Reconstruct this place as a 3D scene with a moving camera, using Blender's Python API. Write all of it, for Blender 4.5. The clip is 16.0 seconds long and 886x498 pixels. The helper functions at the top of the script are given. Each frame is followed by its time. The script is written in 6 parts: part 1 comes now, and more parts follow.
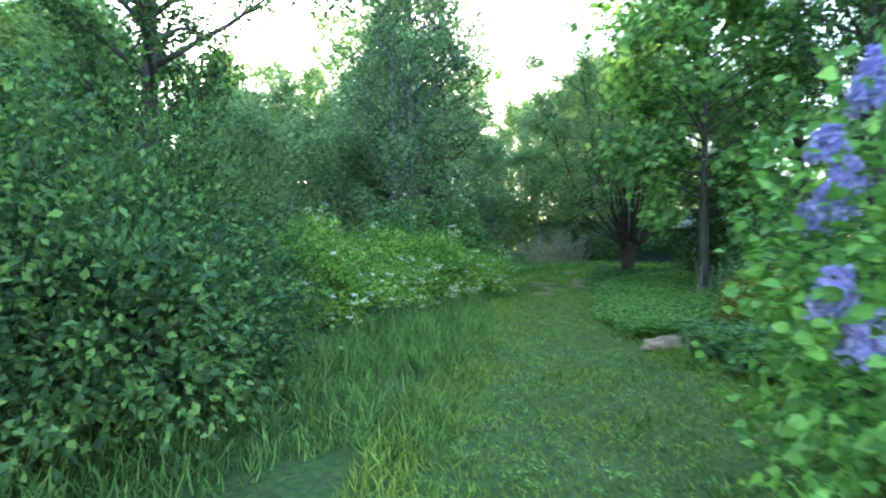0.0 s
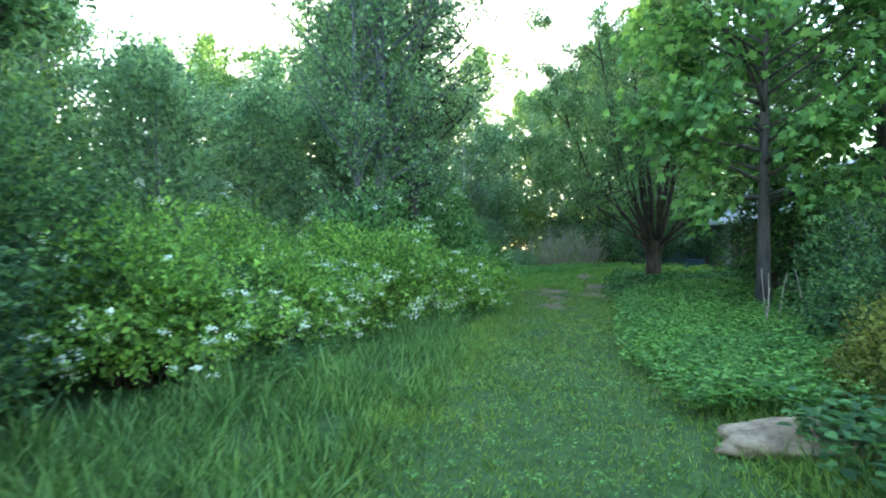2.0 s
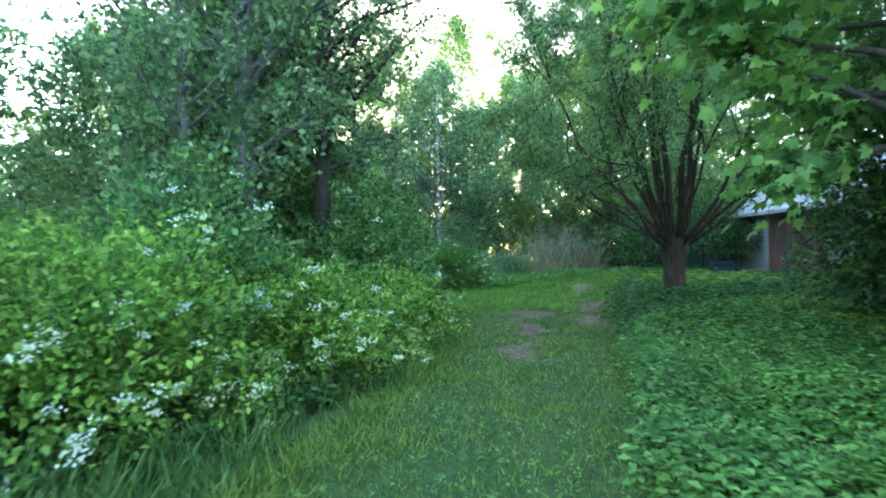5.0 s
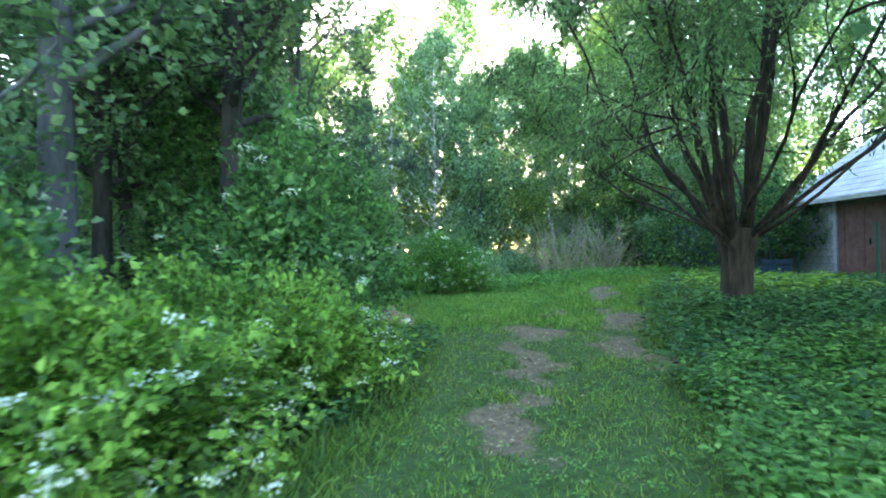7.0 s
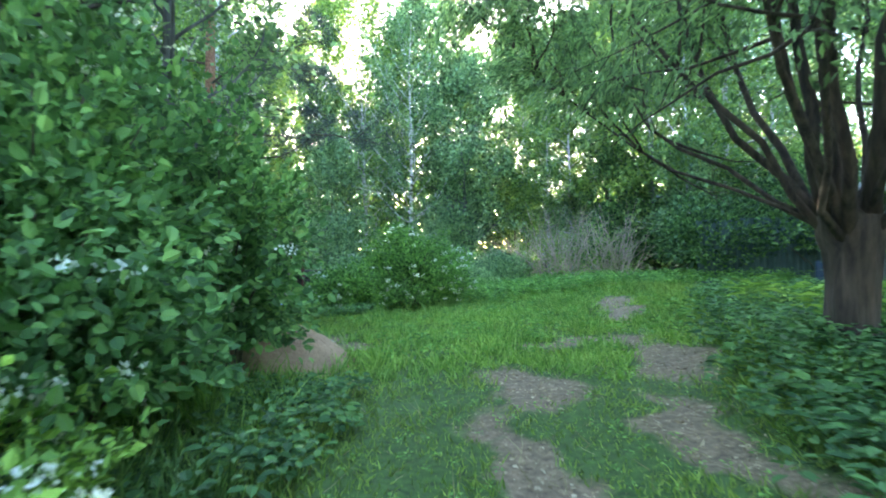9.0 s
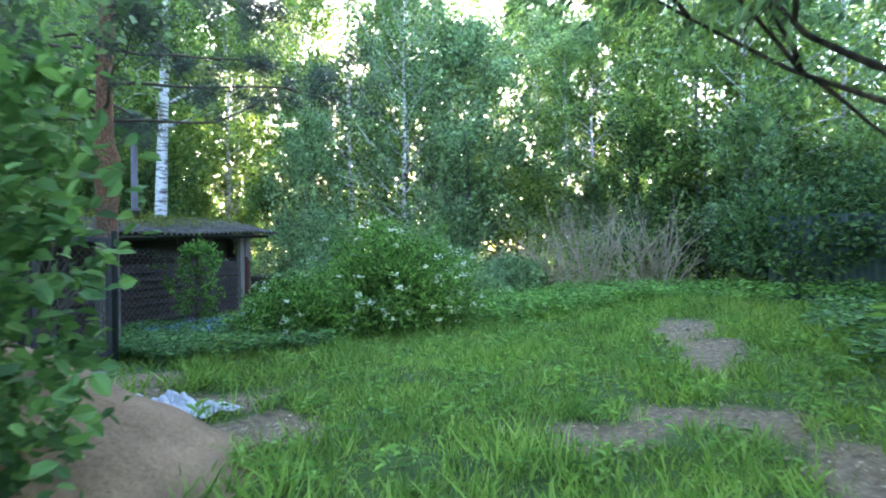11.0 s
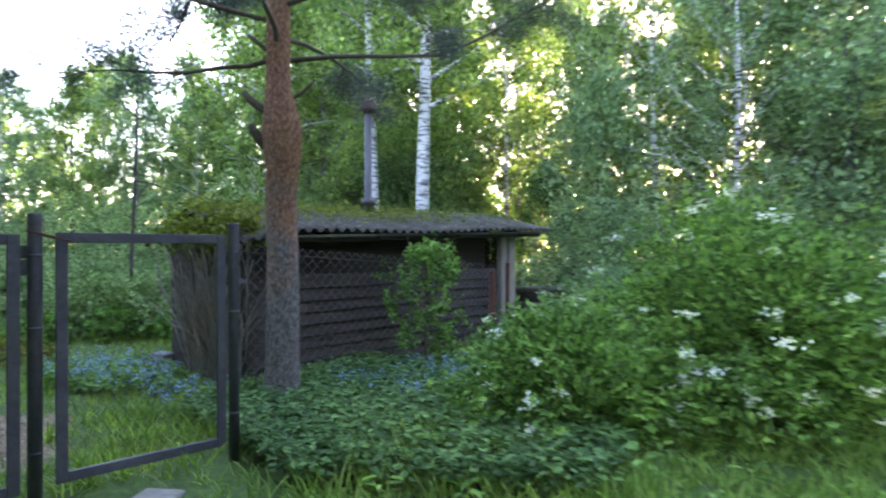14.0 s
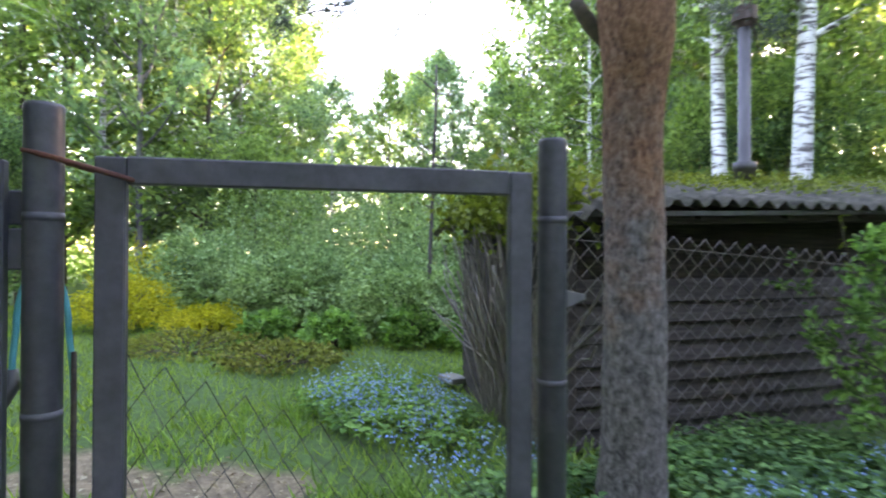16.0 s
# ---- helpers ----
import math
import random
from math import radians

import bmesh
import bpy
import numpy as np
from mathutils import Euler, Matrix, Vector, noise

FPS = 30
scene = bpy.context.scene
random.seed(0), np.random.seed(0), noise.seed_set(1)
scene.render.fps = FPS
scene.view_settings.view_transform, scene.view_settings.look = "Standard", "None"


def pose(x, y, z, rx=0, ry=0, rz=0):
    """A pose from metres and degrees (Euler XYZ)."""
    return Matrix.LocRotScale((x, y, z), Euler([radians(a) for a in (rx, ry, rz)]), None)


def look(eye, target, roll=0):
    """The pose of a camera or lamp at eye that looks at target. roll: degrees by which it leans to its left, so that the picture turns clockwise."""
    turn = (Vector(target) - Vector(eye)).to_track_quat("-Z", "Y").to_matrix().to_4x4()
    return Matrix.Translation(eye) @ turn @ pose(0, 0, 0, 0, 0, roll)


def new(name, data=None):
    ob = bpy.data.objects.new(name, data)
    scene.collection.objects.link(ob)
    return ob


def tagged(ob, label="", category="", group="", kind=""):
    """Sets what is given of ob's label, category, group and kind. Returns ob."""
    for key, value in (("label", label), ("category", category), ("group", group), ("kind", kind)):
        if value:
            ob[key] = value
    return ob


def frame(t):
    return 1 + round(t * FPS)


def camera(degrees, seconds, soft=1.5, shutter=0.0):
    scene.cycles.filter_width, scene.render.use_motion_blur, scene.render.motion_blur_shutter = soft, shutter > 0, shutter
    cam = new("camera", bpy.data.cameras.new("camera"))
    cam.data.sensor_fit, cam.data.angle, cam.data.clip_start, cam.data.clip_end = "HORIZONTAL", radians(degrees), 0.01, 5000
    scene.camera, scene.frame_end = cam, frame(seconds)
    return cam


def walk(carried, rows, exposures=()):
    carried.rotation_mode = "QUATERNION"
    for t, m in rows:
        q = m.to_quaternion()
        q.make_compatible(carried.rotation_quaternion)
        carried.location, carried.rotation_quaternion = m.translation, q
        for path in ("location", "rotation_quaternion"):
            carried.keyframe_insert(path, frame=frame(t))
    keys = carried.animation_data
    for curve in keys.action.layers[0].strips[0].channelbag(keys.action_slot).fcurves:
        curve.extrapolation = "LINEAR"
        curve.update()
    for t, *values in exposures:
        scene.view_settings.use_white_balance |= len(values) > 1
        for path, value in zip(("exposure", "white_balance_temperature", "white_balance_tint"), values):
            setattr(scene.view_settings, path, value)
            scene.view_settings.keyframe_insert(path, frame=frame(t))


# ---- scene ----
cam = camera(75.0, 16.0, soft=1.9, shutter=0.4)
PATH = [  # seconds, x, y, z, yaw, pitch, roll
    (0.0, -1.069, -0.111, 1.415, -0.93, -0.05, 0.04),
    (0.5, -0.978, 0.856, 1.407, 2.78, -0.13, -0.04),
    (1.0, -0.759, 1.843, 1.418, 2.92, -0.07, 0.07),
    (1.5, -0.414, 2.804, 1.428, 1.43, -0.08, 0.11),
    (2.0, -0.091, 3.751, 1.428, 0.49, -0.09, 0.01),
    (2.5, 0.219, 4.673, 1.418, -0.45, -0.16, 0.11),
    (3.0, 0.529, 5.615, 1.402, -0.56, -0.20, 0.23),
    (3.5, 0.837, 6.532, 1.414, -1.15, -0.18, 0.08),
    (3.7, 0.955, 6.915, 1.431, -1.35, 0.08, 0.19),
    (5.8, 1.830, 11.030, 1.499, 2.80, 0.32, 1.21),
    (6.0, 1.883, 11.420, 1.488, 2.98, -0.05, 0.96),
    (6.5, 2.037, 12.399, 1.436, 2.54, 0.05, 1.30),
    (7.0, 2.218, 13.350, 1.415, 2.14, 0.02, 1.13),
    (7.5, 2.408, 14.301, 1.395, 0.81, 0.01, 1.16),
    (8.0, 2.547, 15.274, 1.390, 0.62, 0.03, 1.12),
    (8.5, 2.634, 16.226, 1.390, 0.82, 0.04, 0.82),
    (9.0, 2.615, 17.163, 1.398, 1.27, -0.03, 1.11),
    (9.2, 2.651, 17.580, 1.423, 1.64, 0.18, 1.55),
    (11.3, 2.707, 21.413, 1.399, 1.63, 0.04, 0.54),
    (11.5, 2.744, 21.777, 1.365, 1.90, -0.08, 0.63),
    (12.0, 2.726, 22.605, 1.368, 3.84, 0.10, 0.60),
    (12.5, 2.653, 23.410, 1.381, 6.31, 0.19, 0.43),
    (13.0, 2.444, 24.085, 1.410, 15.10, 0.17, 0.45),
    (13.5, 2.115, 24.713, 1.427, 21.51, 0.31, 0.25),
    (14.0, 1.712, 25.241, 1.479, 30.28, 0.34, 0.28),
    (14.5, 1.170, 25.752, 1.472, 37.76, 0.44, 0.08),
    (15.0, 0.596, 26.254, 1.443, 45.98, 0.34, -0.10),
    (15.5, -0.014, 26.750, 1.428, 52.44, 0.29, -0.17),
    (16.0, -0.506, 27.041, 1.400, 59.56, 0.39, -0.22),
]
walk(cam, [(t, pose(x, y, z, 90 + pitch, roll, yaw)) for t, x, y, z, yaw, pitch, roll in PATH],
     exposures=[(0.0, 3.52, 6500, 12), (1.5, 3.62, 6500, 12), (3.5, 3.72, 6300, 11), (7.0, 4.07, 6500, 14), (9.0, 4.32, 6600, 16), (11.5, 4.27, 6500, 27), (13.0, 4.37, 7100, 32), (14.0, 4.32, 7500, 34), (16.0, 4.72, 8400, 36)])

# ---- light ----
SUN_LEFT, SUN_UP = 6.4, 13.1   # degrees left of +y, degrees above the horizon
world = bpy.data.worlds.new("world")
scene.world = world
world.use_nodes = True
_wn = world.node_tree
sky = _wn.nodes.new("ShaderNodeTexSky")
sky.sky_type = 'NISHITA'
sky.sun_disc = False
sky.sun_elevation = radians(SUN_UP)
sky.sun_rotation = radians(-SUN_LEFT)
sky.air_density, sky.dust_density, sky.ozone_density = 1.0, 0.8, 1.5
_wn.nodes["Background"].inputs["Strength"].default_value = 0.15
_wn.links.new(sky.outputs[0], _wn.nodes["Background"].inputs["Color"])
sun_data = bpy.data.lights.new("sun", 'SUN')
sun_data.energy, sun_data.angle, sun_data.color = 2.5, radians(0.6), (1.0, 0.82, 0.6)
sun = new("sun", sun_data)
_a, _e = radians(SUN_LEFT), radians(SUN_UP)
SUN_WAY = Vector((-math.sin(_a) * math.cos(_e), math.cos(_a) * math.cos(_e), math.sin(_e)))
sun.matrix_world = look(SUN_WAY * 60, (0, 0, 0))


# ---- materials ----
def ramp(nt, fac, stops):
    r = nt.nodes.new("ShaderNodeValToRGB")
    el = r.color_ramp.elements
    while len(el) < len(stops):
        el.new(0.5)
    for e, (p, c) in zip(el, stops):
        e.position, e.color = p, (*c, 1)
    nt.links.new(fac, r.inputs[0])
    return r.outputs[0]


def noise_tex(nt, scale, detail=4.0, rough=0.55, stretch=None, coord="Object"):
    tc = nt.nodes.new("ShaderNodeTexCoord")
    src = tc.outputs[coord]
    if stretch:
        mp = nt.nodes.new("ShaderNodeMapping")
        mp.inputs["Scale"].default_value = stretch
        nt.links.new(src, mp.inputs[0])
        src = mp.outputs[0]
    n = nt.nodes.new("ShaderNodeTexNoise")
    n.inputs["Scale"].default_value = scale
    n.inputs["Detail"].default_value = detail
    n.inputs["Roughness"].default_value = rough
    nt.links.new(src, n.inputs["Vector"])
    return n.outputs["Fac"]


def mix_col(nt, fac, a, b, mode='MIX'):
    m = nt.nodes.new("ShaderNodeMix")
    m.data_type, m.blend_type = 'RGBA', mode
    for sock, v in ((m.inputs[0], fac), (m.inputs[6], a), (m.inputs[7], b)):
        if hasattr(v, "is_linked"):
            nt.links.new(v, sock)
        elif isinstance(v, (int, float)):
            sock.default_value = v
        else:
            sock.default_value = (*v, 1)
    return m.outputs[2]


def bump(nt, bsdf, height, strength, dist):
    b = nt.nodes.new("ShaderNodeBump")
    b.inputs["Strength"].default_value, b.inputs["Distance"].default_value = strength, dist
    nt.links.new(height, b.inputs["Height"])
    nt.links.new(b.outputs[0], bsdf.inputs["Normal"])


def base_mat(name, rough=0.7, metal=0.0):
    m = bpy.data.materials.new(name)
    m.use_nodes = True
    b = m.node_tree.nodes["Principled BSDF"]
    b.inputs["Roughness"].default_value, b.inputs["Metallic"].default_value = rough, metal
    return m, m.node_tree, b


def leaf_mat(name, dark, mid, light, trans=0.45, rough=0.6):
    """Leaves: each one its own tone, patches of older and younger growth, light passing through."""
    m, nt, b = base_mat(name, rough)
    b.inputs["Specular IOR Level"].default_value = 0.25
    g = nt.nodes.new("ShaderNodeNewGeometry")
    col = ramp(nt, g.outputs["Random Per Island"], [(0.0, dark), (0.55, mid), (1.0, light)])
    big = noise_tex(nt, 1.1, 2.0)
    patch = ramp(nt, big, [(0.3, (0.78, 0.86, 0.9)), (0.7, (1.2, 1.15, 1.0))])
    col = mix_col(nt, 1.0, col, patch, 'MULTIPLY')
    nt.links.new(col, b.inputs["Base Color"])
    t = nt.nodes.new("ShaderNodeBsdfTranslucent")
    tcol = mix_col(nt, 1.0, col, (1.2, 1.32, 0.85), 'MULTIPLY')
    nt.links.new(tcol, t.inputs["Color"])
    mx = nt.nodes.new("ShaderNodeMixShader")
    mx.inputs[0].default_value = trans * 0.82
    nt.links.new(b.outputs[0], mx.inputs[1])
    nt.links.new(t.outputs[0], mx.inputs[2])
    nt.links.new(mx.outputs[0], nt.nodes["Material Output"].inputs["Surface"])
    return m


def grain_mat(name, stops, scale, stretch=None, rough=0.8, metal=0.0, bump_s=0.5, bump_d=0.01, big=0.6, big_stops=None):
    """Two scales of variation: grain and larger stains."""
    m, nt, b = base_mat(name, rough, metal)
    fine = noise_tex(nt, scale, 6.0, 0.65, stretch)
    col = ramp(nt, fine, stops)
    stain = ramp(nt, noise_tex(nt, big, 3.0), big_stops or [(0.3, (0.7, 0.7, 0.7)), (0.7, (1.2, 1.2, 1.2))])
    col = mix_col(nt, 1.0, col, stain, 'MULTIPLY')
    nt.links.new(col, b.inputs["Base Color"])
    bump(nt, b, fine, bump_s, bump_d)
    return m


M = {}
M["spirea"] = leaf_mat("spirea_leaf", (0.06, 0.128, 0.033), (0.18, 0.34, 0.075), (0.38, 0.61, 0.13), 0.4)
M["mound"] = leaf_mat("mound_leaf", (0.035, 0.095, 0.026), (0.11, 0.26, 0.065), (0.26, 0.49, 0.12), 0.4)
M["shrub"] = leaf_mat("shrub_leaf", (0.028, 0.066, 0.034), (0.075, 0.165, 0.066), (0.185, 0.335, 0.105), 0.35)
M["viburnum"] = leaf_mat("viburnum_leaf", (0.05, 0.12, 0.048), (0.12, 0.27, 0.1), (0.25, 0.46, 0.16), 0.4)
M["lilac"] = leaf_mat("lilac_leaf", (0.058, 0.140, 0.044), (0.133, 0.316, 0.082), (0.267, 0.516, 0.144), 0.4)
M["maple"] = leaf_mat("maple_leaf", (0.07, 0.15, 0.055), (0.16, 0.33, 0.115), (0.32, 0.54, 0.17), 0.5)
M["willow"] = leaf_mat("willow_leaf", (0.075, 0.13, 0.075), (0.18, 0.3, 0.15), (0.32, 0.5, 0.23), 0.45)
M["aspen"] = leaf_mat("aspen_leaf", (0.08, 0.14, 0.088), (0.19, 0.315, 0.17), (0.33, 0.5, 0.26), 0.5)
M["birch"] = leaf_mat("birch_leaf", (0.08, 0.14, 0.055), (0.19, 0.31, 0.1), (0.35, 0.5, 0.16), 0.5)
M["garden"] = leaf_mat("garden_leaf", (0.09, 0.155, 0.065), (0.215, 0.345, 0.15), (0.38, 0.54, 0.27), 0.4)
M["yellow_leaf"] = leaf_mat("yellow_leaf", (0.25, 0.26, 0.02), (0.45, 0.42, 0.03), (0.65, 0.58, 0.05), 0.4)
M["rust_leaf"] = leaf_mat("rust_leaf", (0.076, 0.086, 0.022), (0.195, 0.200, 0.050), (0.319, 0.354, 0.083), 0.4)
M["elder"] = leaf_mat("ground_elder_leaf", (0.055, 0.135, 0.04), (0.14, 0.315, 0.08), (0.28, 0.52, 0.14), 0.4)
M["nettle"] = leaf_mat("nettle_leaf", (0.034, 0.095, 0.04), (0.085, 0.205, 0.075), (0.17, 0.345, 0.12), 0.35)
M["fern"] = leaf_mat("fern_leaf", (0.081, 0.154, 0.040), (0.188, 0.331, 0.074), (0.331, 0.505, 0.130), 0.45)
M["grass"] = leaf_mat("grass_blade", (0.065, 0.115, 0.027), (0.175, 0.285, 0.06), (0.34, 0.47, 0.12), 0.4, 0.6)
M["long_grass"] = leaf_mat("long_grass_blade", (0.045, 0.1, 0.03), (0.12, 0.24, 0.065), (0.26, 0.42, 0.14), 0.4, 0.55)
M["lawn"] = leaf_mat("lawn_blade", (0.12, 0.2, 0.035), (0.23, 0.36, 0.055), (0.35, 0.48, 0.095), 0.4)
M["meadow"] = leaf_mat("meadow_blade", (0.08, 0.17, 0.035), (0.18, 0.34, 0.07), (0.34, 0.52, 0.15), 0.4)
M["dry_grass"] = leaf_mat("dry_grass_blade", (0.2, 0.17, 0.09), (0.3, 0.26, 0.15), (0.42, 0.38, 0.24), 0.3)
M["needle"] = leaf_mat("pine_needle", (0.041, 0.066, 0.063), (0.093, 0.130, 0.119), (0.169, 0.215, 0.182), 0.2)
M["moss"] = leaf_mat("moss_tuft", (0.08, 0.11, 0.02), (0.14, 0.19, 0.028), (0.24, 0.3, 0.05), 0.3)
M["white_flower"] = leaf_mat("white_petal", (0.7, 0.74, 0.68), (0.8, 0.83, 0.78), (0.86, 0.88, 0.84), 0.3)
M["lilac_flower"] = leaf_mat("lilac_petal", (0.24, 0.2, 0.6), (0.36, 0.32, 0.76), (0.55, 0.52, 0.88), 0.3)
M["blue_flower"] = leaf_mat("blue_petal", (0.16, 0.28, 0.66), (0.26, 0.42, 0.8), (0.42, 0.58, 0.88), 0.3)
M["litter"] = leaf_mat("leaf_litter", (0.18, 0.13, 0.085), (0.34, 0.265, 0.175), (0.54, 0.46, 0.34), 0.1)
M["dark_bark"] = grain_mat("dark_bark", [(0.3, (0.03, 0.026, 0.022)), (0.7, (0.11, 0.1, 0.09))], 9, (1, 1, 0.22), 0.9, 0, 0.9, 0.03)
M["grey_bark"] = grain_mat("grey_bark", [(0.3, (0.09, 0.09, 0.1)), (0.7, (0.22, 0.22, 0.24))], 10, (1, 1, 0.3), 0.9, 0, 0.6, 0.02)
M["willow_bark"] = grain_mat("willow_bark", [(0.35, (0.025, 0.02, 0.017)), (0.65, (0.12, 0.09, 0.07))], 11, (1, 1, 0.16), 0.95, 0, 1.0, 0.05)
M["twig"] = grain_mat("twig_bark", [(0.3, (0.06, 0.05, 0.035)), (0.7, (0.14, 0.11, 0.08))], 20, None, 0.9)
M["dead_twig"] = grain_mat("dead_twig", [(0.3, (0.26, 0.2, 0.15)), (0.7, (0.58, 0.48, 0.38))], 20, None, 0.9)
M["rusty"] = grain_mat("rusty_metal", [(0.3, (0.07, 0.03, 0.025)), (0.7, (0.2, 0.07, 0.05))], 18, None, 0.85, 0.2, 0.3, 0.004)
M["gate_paint"] = grain_mat("grey_gate_paint", [(0.3, (0.04, 0.042, 0.055)), (0.7, (0.075, 0.079, 0.1))], 25, None, 0.5, 0.1, 0.2, 0.002, 3.0)
M["wire"] = grain_mat("galvanised_wire", [(0.3, (0.15, 0.138, 0.13)), (0.7, (0.28, 0.26, 0.25))], 30, None, 0.6, 0.5, 0.1, 0.001)
M["dark_wire"] = grain_mat("painted_wire", [(0.3, (0.03, 0.035, 0.03)), (0.7, (0.07, 0.07, 0.06))], 30, None, 0.6, 0.2, 0.1, 0.001)
M["old_board"] = grain_mat("weathered_board", [(0.33, (0.018, 0.014, 0.013)), (0.7, (0.09, 0.075, 0.069))], 7, (0.3, 0.3, 9), 0.9, 0, 0.6, 0.006, 1.2)
M["dark_board"] = grain_mat("dark_board", [(0.3, (0.022, 0.018, 0.016)), (0.7, (0.07, 0.055, 0.048))], 8, (0.3, 0.3, 9), 0.9, 0, 0.6, 0.006, 1.2)
M["post_wood"] = grain_mat("grey_post_wood", [(0.3, (0.16, 0.14, 0.12)), (0.7, (0.34, 0.3, 0.27))], 9, (4, 4, 0.3), 0.9, 0, 0.5, 0.006)
M["slate"] = grain_mat("corrugated_cement", [(0.35, (0.03, 0.03, 0.028)), (0.65, (0.11, 0.105, 0.095))], 14, None, 0.95, 0, 0.6, 0.006, 3.0, [(0.35, (0.55, 0.6, 0.45)), (0.7, (1.25, 1.2, 1.15))])
M["zinc"] = grain_mat("zinc_pipe", [(0.3, (0.09, 0.09, 0.1)), (0.7, (0.17, 0.17, 0.185))], 12, (1, 1, 0.2), 0.6, 0.3, 0.1, 0.002)
M["brown_metal"] = grain_mat("brown_cowl", [(0.3, (0.08, 0.055, 0.05)), (0.7, (0.17, 0.12, 0.11))], 14, None, 0.6, 0.3, 0.2, 0.002)
M["stone"] = grain_mat("field_stone", [(0.35, (0.18, 0.125, 0.075)), (0.65, (0.46, 0.345, 0.225))], 9, None, 0.9, 0, 0.7, 0.02, 2.0)
M["sand"] = grain_mat("sand", [(0.3, (0.27, 0.175, 0.105)), (0.7, (0.42, 0.29, 0.18))], 30, None, 0.95, 0, 0.8, 0.03, 2.5)
M["brick"] = grain_mat("grey_block", [(0.3, (0.24, 0.24, 0.25)), (0.7, (0.4, 0.4, 0.41))], 16, None, 0.9, 0, 0.6, 0.012, 1.0)
M["mortar"] = grain_mat("mortar", [(0.3, (0.16, 0.16, 0.16)), (0.7, (0.26, 0.26, 0.26))], 20, None, 0.95)
M["garage_door"] = grain_mat("red_brown_door", [(0.3, (0.13, 0.06, 0.05)), (0.7, (0.24, 0.12, 0.1))], 6, None, 0.6, 0.1, 0.2, 0.004, 1.0)
M["white_slate"] = grain_mat("pale_roof_slate", [(0.3, (0.42, 0.42, 0.42)), (0.7, (0.62, 0.62, 0.61))], 12, None, 0.85, 0, 0.3, 0.005, 1.0)
M["green_sheet"] = grain_mat("green_fence_sheet", [(0.3, (0.06, 0.11, 0.11)), (0.7, (0.11, 0.18, 0.18))], 8, (1, 1, 0.3), 0.55, 0.2, 0.2, 0.003)
M["green_post"] = grain_mat("green_post_paint", [(0.3, (0.02, 0.1, 0.07)), (0.7, (0.04, 0.16, 0.11))], 14, None, 0.5, 0.1, 0.2, 0.002)
M["blue_paint"] = grain_mat("faded_blue_paint", [(0.3, (0.02, 0.05, 0.09)), (0.7, (0.04, 0.09, 0.15))], 9, None, 0.7, 0, 0.2, 0.002)
M["blue_plastic"] = grain_mat("blue_plastic", [(0.3, (0.025, 0.09, 0.3)), (0.7, (0.05, 0.15, 0.42))], 5, None, 0.4, 0, 0.05, 0.002)
M["teal_hose"] = grain_mat("teal_hose", [(0.3, (0.01, 0.2, 0.24)), (0.7, (0.02, 0.3, 0.34))], 15, None, 0.4, 0, 0.05, 0.002)
M["black_plastic"] = grain_mat("black_plastic", [(0.3, (0.015, 0.015, 0.017)), (0.7, (0.035, 0.035, 0.04))], 15, None, 0.45)
M["concrete"] = grain_mat("concrete", [(0.3, (0.17, 0.165, 0.15)), (0.7, (0.3, 0.29, 0.27))], 14, None, 0.9, 0, 0.4, 0.006)


def birch_bark():
    m, nt, b = base_mat("birch_bark", 0.7)
    band = noise_tex(nt, 3.2, 5.0, 0.7, (1, 1, 5.5))
    col = ramp(nt, band, [(0.0, (0.05, 0.045, 0.045)), (0.44, (0.1, 0.09, 0.09)), (0.51, (0.6, 0.61, 0.6)), (1.0, (0.78, 0.77, 0.76))])
    nt.links.new(col, b.inputs["Base Color"])
    bump(nt, b, band, 0.4, 0.01)
    return m


def pine_bark():
    """Grey plates low down, turning to flaking orange higher up."""
    m, nt, b = base_mat("pine_bark", 0.9)
    plate = noise_tex(nt, 36, 8.0, 0.72, (1, 1, 0.6))
    grey = ramp(nt, plate, [(0.36, (0.06, 0.053, 0.054)), (0.5, (0.22, 0.195, 0.195)), (0.66, (0.4, 0.365, 0.365))])
    red = ramp(nt, plate, [(0.38, (0.16, 0.07, 0.045)), (0.5, (0.4, 0.18, 0.1)), (0.64, (0.58, 0.32, 0.2))])
    tc = nt.nodes.new("ShaderNodeTexCoord")
    sx = nt.nodes.new("ShaderNodeSeparateXYZ")
    nt.links.new(tc.outputs["Object"], sx.inputs[0])
    wob = nt.nodes.new("ShaderNodeMath")
    wob.operation = 'MULTIPLY_ADD'
    nt.links.new(noise_tex(nt, 4.5, 3.0), wob.inputs[0])
    wob.inputs[1].default_value = 2.6
    nt.links.new(sx.outputs[2], wob.inputs[2])
    mr = nt.nodes.new("ShaderNodeMapRange")
    mr.inputs[1].default_value, mr.inputs[2].default_value = 2.5, 3.6
    nt.links.new(wob.outputs[0], mr.inputs[0])
    nt.links.new(mix_col(nt, mr.outputs[0], grey, red), b.inputs["Base Color"])
    bump(nt, b, plate, 1.0, 0.07)
    return m


